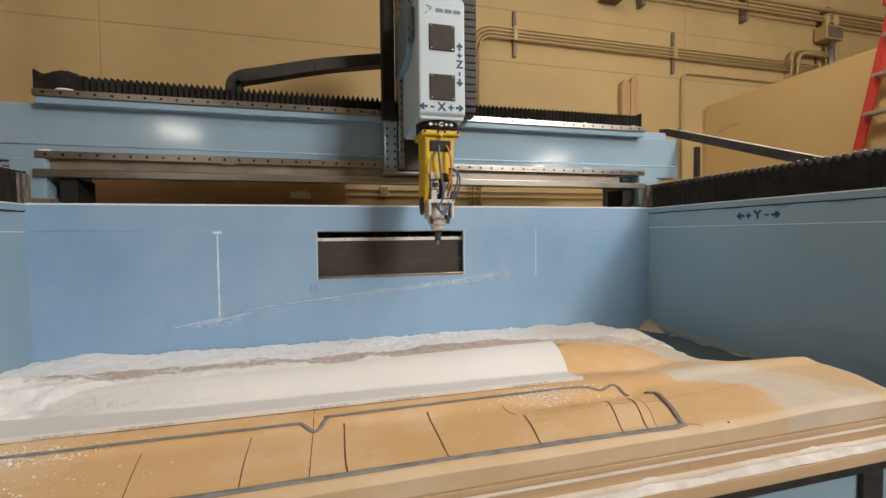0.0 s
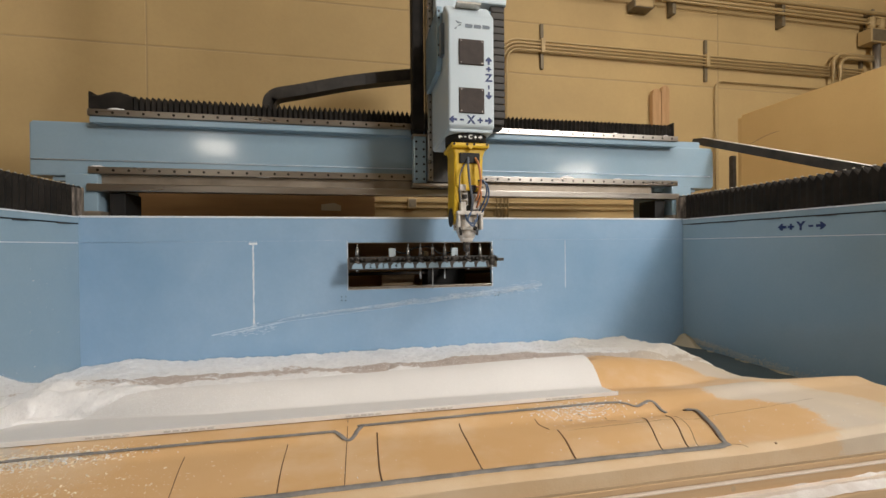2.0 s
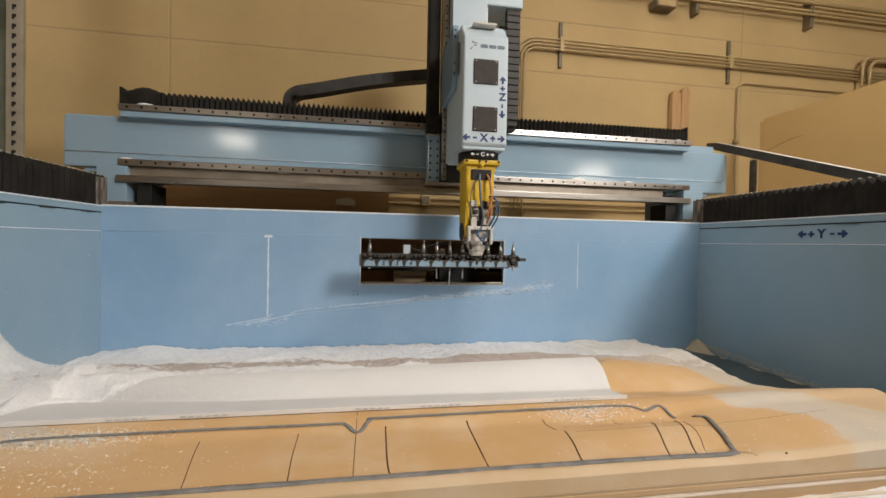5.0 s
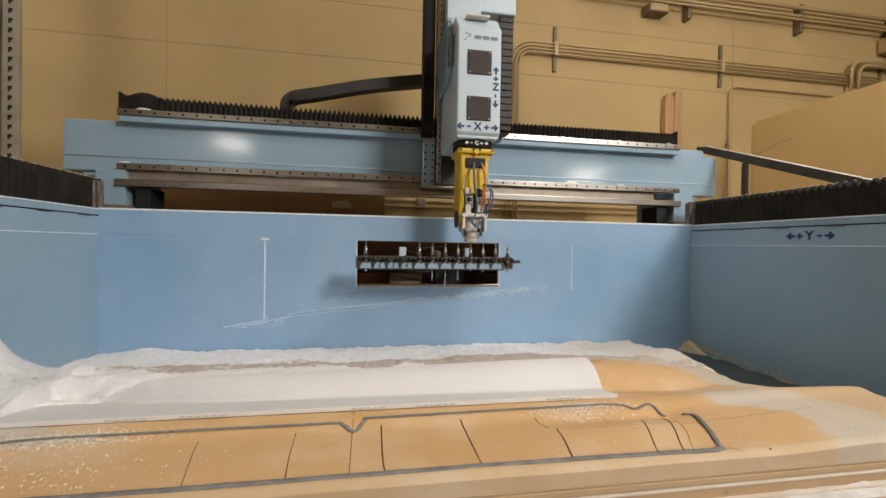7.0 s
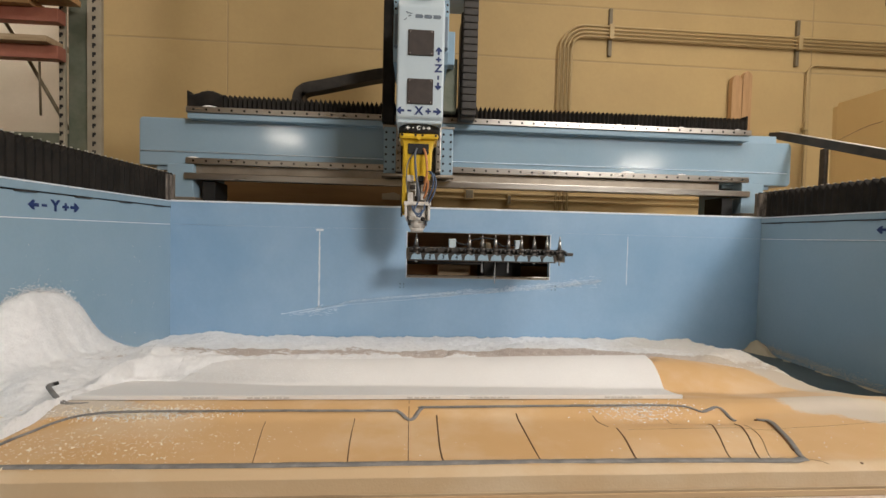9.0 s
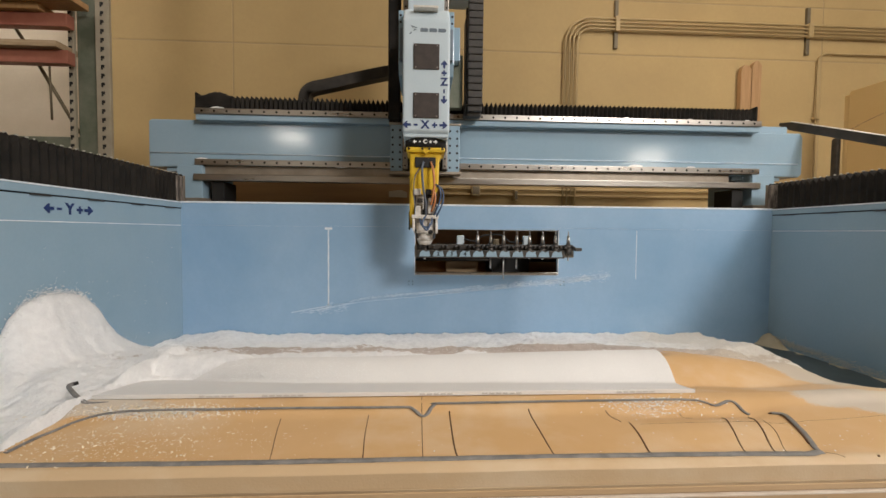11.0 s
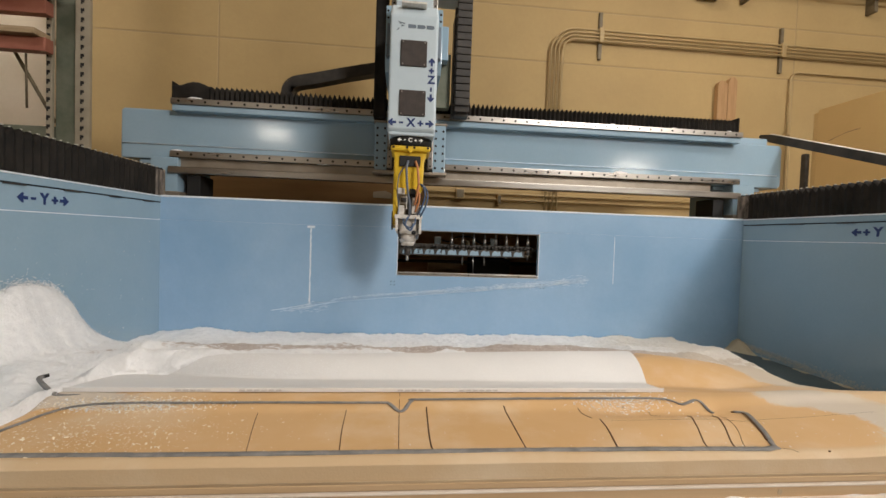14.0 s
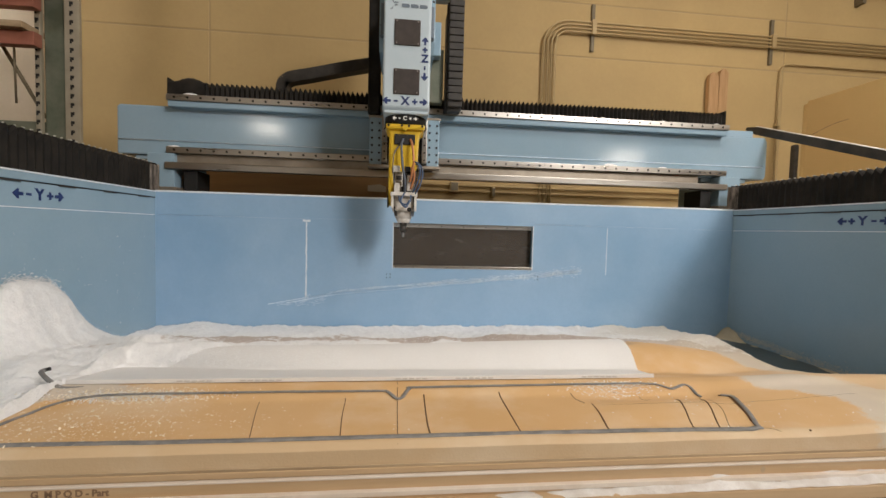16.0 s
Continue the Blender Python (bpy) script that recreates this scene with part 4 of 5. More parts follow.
def head():
    h = thing("spindle_head", (HX, SY, 1.55), "pale blue five-axis spindle head with yellow fork", "spindle head")
    x0, x1 = HX - 0.133, HX + 0.133
    bm = bmesh.new()
    prof = [(HYF, 2.185), (HYF, 2.80), (HYF + 0.10, 2.905), (GY - 0.20, 2.905), (GY - 0.20, 2.16), (HYF + 0.03, 2.16)]
    bm = prism(prof, "x", x0, x1)
    bmesh.ops.bevel(bm, geom=list(bm.edges), offset=0.014, segments=3, profile=0.6, affect="EDGES")
    part("cover", bm, PALE, h, "pale blue sheet metal cover")
    part("cover_skirt", box(x0 + 0.008, x1 - 0.008, HYF + 0.012, GY - 0.21, 2.152, 2.170, 0.006), PALE, h)
    part("top_plate", box(HX - 0.075, HX + 0.065, HYF + 0.02, HYF + 0.12, 2.878, 2.890, 0.003), NOSE, h)
    for z in (2.595, 2.325):
        v = part("vent", box(HX - 0.0725, HX + 0.0725, HYF - 0.008, HYF + 0.004, z - 0.0705, z + 0.0705, 0.006), VENT, h, "square dark filter vent")
        sc = bmesh.new()
        for dx in (-0.06, 0.06):
            for dz in (-0.06, 0.06):
                rod((HX + dx, HYF - 0.0095, z + dz), (HX + dx, HYF - 0.006, z + dz), 0.004, seg=8, bm=sc)
        part("vent_screws", sc, STEEL, v)
    # Maker's mark as plain shapes.
    m = pose(HX + 0.012, HYF - 0.0003, 2.742, 90, 0, 0)
    s = 0.010
    part("logo_mark", flat_shapes([[(-0.088, -0.006), (-0.068, 0.001), (-0.080, 0.006)], [(-0.112, -0.026), (-0.098, -0.022), (-0.094, -0.008)], [(-0.102, 0.022), (-0.092, 0.024), (-0.086, 0.008)], [(-0.088, 0.014), (-0.066, 0.010), (-0.064, 0.014), (-0.086, 0.019)]], m), GREYPRINT, h)
    for k in range(3):
        xx = -0.047 + 0.050 * k
        part("logo_bar", flat_shapes([[(xx, -s), (xx + 0.038, -s), (xx + 0.044, -s + 0.006), (xx + 0.044, s - 0.006), (xx + 0.038, s), (xx, s)]], m), GREYPRINT, h)
    axis_label(h, "X", pose(HX - 0.005, HYF - 0.0003, 2.217, 90, 0, 0), 0.042, NAVY, ("-", "+"), 1.0)
    axis_label(h, "Z", pose(HX + 0.100, HYF - 0.0003, 2.457, 90, 0, 0) @ pose(0, 0, 0, 0, 0, 90), 0.040, NAVY, ("-", "+"), 1.0, True)
    for s in (-1, 1):
        xs = HX + s * 0.150
        pl = part("side_plate", prism([(HYF + 0.16, 2.93), (HYF + 0.16, 2.62), (HYF + 0.20, 2.56), (GY - 0.17, 2.56), (GY - 0.17, 2.93)], "x", xs - 0.016, xs + 0.016, 0.004), BLUE, h)
        bm = bmesh.new()
        for z in (2.64, 2.70, 2.86, 2.90):
            rod((xs + s * 0.004, HYF + 0.158, z), (xs + s * 0.004, HYF + 0.165, z), 0.007, seg=8, bm=bm)
        part("bolt_set", bm, BOLT, pl)
        part("junction_strip", box(xs - s * 0.006 - 0.011, xs - s * 0.006 + 0.011, HYF + 0.10, HYF + 0.15, 2.62, 2.80, 0.003), GREYPRINT, h)
    part("ram", box(HX - 0.12, HX + 0.12, GY - 0.30, GY - 0.18, 2.2, 3.6, 0.006), PALE, h)
    # C axis collar, fork and spindle.
    part("axis_collar", rod((HX, SY, 2.100), (HX, SY, 2.158), 0.122, seg=40), BLACK, h, "black rotary collar")
    axis_label(h, "C", pose(HX - 0.004, SY - 0.1225, 2.128, 90, 0, 0), 0.021, WHITEPRINT, ("-", "+"), 1.15)
    part("fork_flange", box(HX - 0.112, HX + 0.112, SY - 0.115, SY + 0.12, 2.070, 2.100, 0.012), YELLOW, h, "yellow fork flange")
    bm = prism([(HX - 0.100, 2.075), (HX - 0.088, 2.03), (HX - 0.086, 1.86), (HX - 0.055, 1.83), (HX + 0.060, 1.83), (HX + 0.075, 1.86), (HX + 0.080, 2.03), (HX + 0.100, 2.075)], "y", SY - 0.09, SY + 0.10, 0.010)
    part("fork_crown", bm, YELLOW, h, "yellow cast fork")
    bm = prism([(SY - 0.085, 2.05), (SY - 0.080, 1.76), (SY - 0.045, 1.655), (SY + 0.03, 1.635), (SY + 0.09, 1.70), (SY + 0.10, 2.05)], "x", HX - 0.092, HX - 0.064, 0.008)
    part("fork_arm", bm, YELLOW, h, "yellow fork arm")
    part("pivot_cover", rod((HX - 0.098, SY, 1.68), (HX - 0.090, SY, 1.68), 0.055, seg=24), DARKSTEEL, h)
    part("hose_plate", box(HX - 0.062, HX + 0.058, SY - 0.101, SY - 0.088, 1.985, 2.045, 0.006), BLACK, h, "black hose connector plate")
    bt = bmesh.new()
    for x in (-0.096, -0.02, 0.02, 0.096):
        rod((HX + x, SY - 0.119, 2.089), (HX + x, SY - 0.11, 2.089), 0.007, seg=10, bm=bt)
    part("flange_bolts", bt, BOLT, h)
    part("emblem", prism([(HX - 0.026, 2.084), (HX + 0.026, 2.084), (HX, 2.058)], "y", SY - 0.118, SY - 0.09, 0.003), YELLOW, h)
    part("motor_body", box(HX - 0.060, HX + 0.068, SY - 0.062, SY + 0.07, 1.66, 1.93, 0.012), DARKSTEEL, h)
    part("motor_plate", box(HX - 0.056, HX - 0.010, SY - 0.076, SY - 0.061, 1.66, 1.880, 0.004), ALU, h)
    part("motor_cap", box(HX - 0.058, HX + 0.066, SY - 0.088, SY - 0.02, 1.872, 1.905, 0.006), BLACK, h)
    for k in range(3):
        part("terminal", box(HX - 0.050 + 0.004 * k, HX - 0.014, SY - 0.084, SY - 0.075, 1.75 + 0.035 * k, 1.774 + 0.035 * k, 0.003), (GALV, DARKSTEEL, GALV)[k], h)
    part("cable_clip", box(HX - 0.078, HX + 0.078, SY - 0.105, SY - 0.062, 1.690, 1.712, 0.004), NOSE, h, "dusty white cable bracket")
    part("cable_clip_leg", box(HX - 0.074, HX - 0.060, SY - 0.10, SY - 0.04, 1.62, 1.69, 0.003), NOSE, h)
    part("spindle_body", prism([(HX + q * 0.068, SY + w * 0.075) for q, w in ((-0.6, -1), (0.6, -1), (1, -0.6), (1, 0.8), (-1, 0.8), (-1, -0.6))], "z", 1.605, 1.690, 0.006), NOSE, h, "dusty white spindle body")
    part("spindle_cone", rod((HX, SY, 1.560), (HX, SY, 1.607), 0.046, 0.064, 28), NOSE, h)
    part("spindle_nose", rod((HX, SY, 1.535), (HX, SY, 1.562), 0.034, 0.046, 28), NOSE, h)
    bt = bmesh.new()
    for k in range(8):
        a = math.pi * (1.0 + (k + 0.5) / 8)
        p = Vector((HX + 0.066 * math.cos(a), SY + 0.066 * math.sin(a), 1.625))
        rod(p, p + Vector((0.004 * math.cos(a), 0.004 * math.sin(a), 0)), 0.006, seg=8, bm=bt)
    part("nose_bolts", bt, BOLT, h)
    # Fittings round the spindle, caked with dust.
    for x, z, w, h2, mat in ((-0.045, 1.845, 0.020, 0.018, NOSE), (-0.042, 1.735, 0.016, 0.030, NOSE), (0.028, 1.765, 0.012, 0.045, NOSE), (0.050, 1.735, 0.010, 0.028, CHROME), (-0.005, 1.725, 0.012, 0.020, BLACK), (0.018, 1.845, 0.016, 0.016, BLACK)):
        part("fitting", box(HX + x - w, HX + x + w, SY - 0.100, SY - 0.060, z - h2, z + h2, 0.004), mat, h)
    part("bracket_post", box(HX + 0.060, HX + 0.074, SY - 0.10, SY - 0.04, 1.605, 1.70, 0.003), NOSE, h)
    part("hose", tube(curve_pts([(HX - 0.010, SY - 0.10, 2.010), (HX - 0.060, SY - 0.115, 1.93), (HX - 0.066, SY - 0.110, 1.82), (HX - 0.050, SY - 0.09, 1.73)], 6), 0.0035, 6), HOSEGREY, h)
    part("hose", tube(curve_pts([(HX + 0.004, SY - 0.10, 1.71), (HX - 0.018, SY - 0.112, 1.66), (HX + 0.012, SY - 0.112, 1.625), (HX + 0.030, SY - 0.105, 1.665)], 6), 0.006, 8), HOSEBLUE, h)
    part("drain_plug", rod((HX + 0.030, SY - 0.072, 1.608), (HX + 0.034, SY - 0.082, 1.618), 0.012, seg=12), BLACK, h)
    part("nozzle", rod((HX + 0.052, SY - 0.045, 1.575), (HX + 0.058, SY - 0.055, 1.64), 0.008), HOSEGREY, h)
    part("nozzle", rod((HX - 0.045, SY - 0.05, 1.575), (HX - 0.052, SY - 0.058, 1.63), 0.008), DARKSTEEL, h)
    y = SY - 0.1
    for mat, r, c in (
        (HOSEGREY, 0.007, [(-0.012, 0, 2.015), (-0.02, -0.03, 1.97), (-0.012, -0.035, 1.86), (0.004, -0.03, 1.77), (0.004, 0.0, 1.71)]),
        (ORANGE, 0.007, [(0.030, 0, 2.015), (0.042, -0.03, 1.97), (0.050, -0.04, 1.88), (0.042, -0.03, 1.82), (0.032, -0.01, 1.77)]),
        (ORANGE, 0.006, [(0.026, 0.02, 1.86), (0.052, -0.01, 1.84), (0.056, -0.02, 1.79), (0.036, 0.0, 1.73)]),
        (HOSEBLUE, 0.005, [(0.050, 0.03, 1.88), (0.088, -0.01, 1.87), (0.104, -0.02, 1.82), (0.092, -0.02, 1.76), (0.064, 0.0, 1.70)]),
        (HOSEBLUE, 0.005, [(0.040, 0.03, 1.89), (0.072, -0.02, 1.88), (0.088, -0.03, 1.83), (0.076, -0.02, 1.77), (0.050, 0.0, 1.71)]),
        (HOSEBLUE, 0.005, [(-0.03, 0.0, 1.69), (-0.022, -0.012, 1.655), (0.01, -0.015, 1.640), (0.035, -0.01, 1.66), (0.04, 0.0, 1.70)]),
    ):
        part("hose", tube(curve_pts([(HX + a, y + b, z) for a, b, z in c], 6), r, 8), mat, h)
    return h


HEAD = head()


# ---- tool rack, tools and sliding cover ----
RY = 0.10  # rack axis when drawn in
SLOT = [-0.437 + 0.0803 * k for k in range(12)]


def holder(x, y, cutter, fat=0.006):
    """One tool holder: cone, flange and collar as a thing; its cutter hangs below."""
    t = thing("tool_holder", (x, y, 1.44), "steel cone tool holder with a slim cutter", "tool holder", "tools of the changer")
    part("cone", rod((x, y, 1.448), (x, y, 1.505), 0.0135, 0.007, 20), CHROME, t)
    part("pull_stud", rod((x, y, 1.505), (x, y, 1.53), 0.004, 0.003, 12), CHROME, t)
    part("flange", rod((x, y, 1.426), (x, y, 1.448), 0.0215, seg=24), DARKSTEEL, t)
    part("collet_nut", rod((x, y, 1.385), (x, y, 1.426), 0.018, 0.021, 18), DARKSTEEL, t)
    part("cutter", rod((x, y, 1.385 - cutter), (x, y, 1.388), fat, seg=12), CHROME, t, "bright cutter")
    return t


def rack():
    r = thing("tool_rack", (0, RY, 1.40), "grey tool changer rack with numbered slots", "tool rack")
    part("rack_bar", box(-0.485, 0.485, RY + 0.012, RY + 0.06, 1.412, 1.446, 0.003), DARKSTEEL, r)
    plate = part("front_plate", box(-0.485, 0.412, RY - 0.034, RY - 0.028, 1.372, 1.412, 0.002), DARKSTEEL, r, "dark front plate with numbered tabs")
    part("plate_foot", box(-0.485, 0.412, RY - 0.034, RY + 0.06, 1.366, 1.372, 0.002), DARKSTEEL, r)
    part("cross_bar", box(-0.50, 0.505, RY + 0.06, RY + 0.10, 1.366, 1.44, 0.004), STEEL, r)
    part("end_sensor", box(0.487, 0.53, RY - 0.01, RY + 0.03, 1.41, 1.43, 0.003), DARKSTEEL, r)
    for k, x in enumerate(SLOT):
        for s in (-1, 1):
            part("fork_finger", box(x + s * 0.027 - 0.006, x + s * 0.027 + 0.006, RY - 0.034, RY + 0.014, 1.426, 1.440, 0.003), DARKSTEEL, r)
        part("fork_screw", rod((x, RY + 0.03, 1.446), (x, RY + 0.03, 1.452), 0.006, seg=8), BOLT, r)
        if k < 11:
            part("number_tab", prism([(x - 0.034, 1.374), (x + 0.034, 1.374), (x + 0.026, 1.410), (x + 0.010, 1.402), (x - 0.012, 1.411), (x - 0.028, 1.398)], "y", RY - 0.0375, RY - 0.0335), BLUE, plate, "pale blue number tab")
        if 1 <= k <= 3:
            part("number_mark", letters(str(k + 1), 0.030, pose(x, RY - 0.0385, 1.390, 90, 0, 0)), BLACK, plate)
    # Slide arms that carry the rack out of the bay.
    for x in (-0.30, 0.30):
        part("slide_arm", box(x - 0.02, x + 0.02, RY + 0.08, RY + 0.56, 1.375, 1.415, 0.004), STEEL, r)
    for x in (-0.21, 0.215):
        part("valve_block", box(x - 0.022, x + 0.022, RY + 0.10, RY + 0.14, 1.44, 1.50, 0.004), PALE, r, "pale pneumatic block")
    part("valve_block", box(-0.005, 0.028, RY + 0.07, RY + 0.11, 1.44, 1.48, 0.004), GALV, r)
    part("air_hose", tube(curve_pts([(-0.19, RY + 0.12, 1.48), (-0.12, RY + 0.15, 1.465), (-0.06, RY + 0.14, 1.50), (0.05, RY + 0.14, 1.505), (0.12, RY + 0.15, 1.46), (0.2, RY + 0.12, 1.47)]), 0.005, 8), BLACK, r)
    return r


RACK = rack()
TOOLS = {k: holder(SLOT[k - 1], RY, c, f) for k, c, f in ((1, 0.03, 0.008), (5, 0.005, 0.005), (6, 0.085, 0.005), (7, 0.15, 0.004), (8, 0.085, 0.005), (10, 0.03, 0.007), (11, 0.01, 0.006), (12, 0.035, 0.005), (9, 0.025, 0.006))}


def cover():
    c = thing("window_shutter", (0, 0.052, 1.225), "smoked sliding shutter with a pale top strip", "shutter")
    part("smoked_sheet", box(-0.53, 0.53, 0.050, 0.055, 1.205, 1.53, 0.001), SMOKED, c, "dusty smoked acrylic sheet")
    st = part("top_strip", box(-0.53, 0.53, 0.0425, 0.050, 1.512, 1.534, 0.002), SHEET, c, "pale strip with screws")
    sc = bmesh.new()
    for k in range(7):
        rod((-0.48 + 0.16 * k, 0.0415, 1.523), (-0.48 + 0.16 * k, 0.044, 1.523), 0.004, seg=8, bm=sc)
    part("strip_screws", sc, BOLT, st)
    return c


SHUTTER = cover()


# ---- mould on the bed ----
def step(u):
    u = min(1.0, max(0.0, u))
    return u * u * (3 - 2 * u)


def trough(x, y):
    """The shallow valley behind the mould's rear bead, in which the sheet lies; its fold slants a little."""
    fold = -1.372 - 0.032 * x if x > -0.9 else -1.343 - 0.13 * (x + 0.9)
    w = min(1.0, max(0.0, (y - fold) / (-1.205 - fold)))
    return -0.046 * min(1.0, max(0.0, (y + 1.566) / (fold + 1.566))) + 0.064 * math.sin(0.5 * math.pi * w) ** 1.2


def right_end(y):
    """Where the block ends towards the east panel: a long front part and a shorter rear part."""
    return 1.14 + 0.03 * noise.noise(Vector((y * 5, 0.3, 0))) + 0.30 * step((-1.555 - y) / 0.05) - 0.09 * step((-1.76 - y) / 0.2)


def mould_z(x, y):
    """Height of the tooling board's machined top."""
    z = 0.985
    ch = step((y + 1.93) / 0.05) * step((-1.625 - y) / 0.06)
    z -= 0.008 * ch * step((0.66 - x) / 0.1)
    z += 0.012 * step((y + 1.66) / 0.06)
    z += 0.012 * step((x - 0.05) / 0.25) * step((-1.66 - y) / 0.1) * step((0.62 - x) / 0.15) * step((y + 1.88) / 0.1)
    z -= 0.008 * step((y + 1.74) / 0.05) * step((-1.63 - y) / 0.03) * step((x - 0.10) / 0.15) * step((0.60 - x) / 0.06)
    z += 0.012 * step((x - 0.62) / 0.4) * step((-1.5 - y) / 0.1)
    z += trough(x, y) * (1 - 0.75 * step((x - 0.75) / 0.35)) - 0.035 * step((y + 1.566) / 0.3) * step((x - 0.6) / 0.5)
    z -= 0.05 * step((y + 1.20) / 0.25) + 0.10 * step((y + 1.21) / 0.06) * step((0.62 - x) / 0.15)
    z -= 0.012 * step((-1.925 - y) / 0.03)
    return z


def draped(points, w, mat_h=0.0035):
    """A flat bead that follows the mould's top."""
    pts = curve_pts([(x, y, 0) for x, y in points], 6)
    dense = []
    for a, b in zip(pts, pts[1:]):
        n = max(1, int((b - a).length / 0.025))
        dense += [a.lerp(b, k / n) for k in range(n)]
    dense.append(pts[-1])
    rng = random.Random(len(points))
    return [(p.x, p.y + rng.gauss(0, 0.0006), mould_z(p.x, p.y) + mat_h) for p in dense]


def mould():
    m = thing("foam_mould", (0.05, -1.6, 0.70), "ochre tooling board mould with grey filler beads on the bed", "mould")
    bm = bmesh.new()
    nx, ny = 240, 90
    rows = []
    for j in range(ny + 1):
        v = j / ny
        y = -1.952 + 1.0 * v**1.15
        row = []
        for i in range(nx + 1):
            u = i / nx
            x = -1.475 + (right_end(y) + 1.475) * u
            edge = 0.012 * step((u - 0.992) / 0.008)
            row.append(bm.verts.new((x, y, -edge + mould_z(x, y) + 0.0015 * noise.noise(Vector((x * 6, y * 6, 0))))))
        rows.append(row)
    for a, b in zip(rows, rows[1:]):
        for i in range(nx):
            bm.faces.new((a[i], a[i + 1], b[i + 1], b[i])).smooth = True
    # Skirts down to the bed at the ends and the rear; the front is built in boards.
    def skirt(line, z):
        low = [bm.verts.new((v.co.x, v.co.y, z)) for v in line]
        for k in range(len(line) - 1):
            bm.faces.new((line[k], low[k], low[k + 1], line[k + 1]))

    skirt([r[0] for r in rows], 0.72), skirt([r[-1] for r in rows], 0.72), skirt(rows[-1], 0.72), skirt(rows[0], 0.936)
    bmesh.ops.recalc_face_normals(bm, faces=bm.faces)
    part("machined_top", bm, FOAM, m, "machined ochre board top dusted white")
    # Laminated front boards.
    x0, x1 = -1.475, 1.345
    for y, za, zb, mat in ((-1.954, 0.930, 0.937, WOODX), (-1.958, 0.918, 0.931, BOARDEDGE), (-1.955, 0.914, 0.919, WOODX), (-1.9655, 0.9105, 0.915, SHEETEDGE), (-1.963, 0.884, 0.911, BOARDEDGE), (-1.976, 0.873, 0.8845, SHEETEDGE), (-1.970, 0.860, 0.8735, BOARDEDGE)):
        part("front_board", box(x0, x1, y, -1.90, za, zb, 0.0015), mat, m)
    # Filler beads.
    fr = [(-1.47, -1.903), (-0.862, -1.915), (-0.452, -1.913), (-0.077, -1.912), (0.345, -1.919), (0.487, -1.924), (0.535, -1.912)]
    en = [(0.535, -1.908), (0.560, -1.865), (0.585, -1.82), (0.615, -1.75), (0.628, -1.705), (0.602, -1.688)]
    re = [(-1.455, -1.84), (-1.44, -1.74), (-1.369, -1.645), (-0.986, -1.633), (-0.54, -1.634), (-0.485, -1.638), (-0.448, -1.672), (-0.415, -1.626), (-0.36, -1.620), (0.215, -1.615), (0.399, -1.618), (0.462, -1.640), (0.525, -1.626), (0.545, -1.675)]
    for pts, w in ((fr, 0.0098), (en, 0.0072), (re, 0.0068)):
        part("filler_bead", tube(draped(pts, w, 0.002), w, 8, flat=0.32), CLAY, m, "grey filler bead")
    # Shadow of the groove beside the end bead, laid as a dark line.
    shade = [(x - 0.0085, y) for x, y in en[1:]]
    part("joint_line", tube(draped(shade, 0.003, 0.0022), 0.003, 6, flat=0.5), GAP, m, "dark line for the groove's shadow beside the bead")
    for pts, w in (
        ([(-0.859, -1.674), (-0.845, -1.75), (-0.812, -1.895)], 0.0013),
        ([(-0.610, -1.662), (-0.605, -1.78), (-0.595, -1.89)], 0.0018),
        ([(-0.454, -1.556), (-0.453, -1.75), (-0.451, -1.94)], 0.0014),
        ([(-0.371, -1.650), (-0.372, -1.80), (-0.370, -1.87), (-0.366, -1.902)], 0.0028),
        ([(-0.130, -1.645), (-0.130, -1.76), (-0.131, -1.90)], 0.0028),
        ([(0.105, -1.655), (0.106, -1.69), (0.120, -1.723)], 0.0022),
        ([(0.140, -1.734), (0.132, -1.80), (0.110, -1.898)], 0.0028),
        ([(0.440, -1.700), (0.405, -1.78), (0.350, -1.902)], 0.0028),
        ([(0.530, -1.690), (0.490, -1.78), (0.426, -1.902)], 0.0030),
        ([(0.541, -1.714), (0.515, -1.80), (0.455, -1.903)], 0.0012),
        ([(0.335, -1.66), (0.330, -1.69), (0.350, -1.70)], 0.0012),
        ([(0.165, -1.748), (0.30, -1.758), (0.60, -1.752), (0.90, -1.742), (1.05, -1.728)], 0.0007),
        ([(-0.90, -1.902), (-0.72, -1.893), (-0.52, -1.899)], 0.0022),
        ([(0.545, -1.915), (0.575, -1.935)], 0.0014),
    ):
        part("joint_line", tube(draped(pts, w, 0.0004), w * 0.72, 6, flat=0.4), GAP, m, "dark glue joint")
    ch = box(0.66, 0.665, -1.936, -1.932, mould_z(0.66, -1.93) - 0.006, mould_z(0.66, -1.93) + 0.0005, 0.0005)
    part("plug", ch, GAP, m)
    # Hand-written note on the front board.
    part("note_mark", letters("G  M P Q D - Part", 0.021, pose(-1.165, -1.9633, 0.899, 90, 0, 0)), INK, m, "faint pencilled note")
    part("knot", prism([(0.50 + 0.007 * math.cos(k), 0.897 + 0.009 * math.sin(k)) for k in range(6)], "y", -1.9636, -1.962), WOODX, m)
    # White sheet bedded behind the mould.
    sh = thing("plastic_sheet", (-0.45, -1.4, 0.98), "white curved plastic sheet lying on the mould", "sheet")
    bm = bmesh.new()
    rows = []
    for j in range(40):
        v = j / 39
        row = []
        for i in range(120):
            u = i / 119
            xr = 0.445 + 0.075 * step(v * 1.15) ** 0.8
            x = -1.46 + (xr + 1.46) * u
            y = -1.566 + 0.36 * v
            up = step((v - 0.40) / 0.60)
            z = 1.010 + trough(x, y) + 0.012 * up * math.sin(1.9 * x + 0.4)
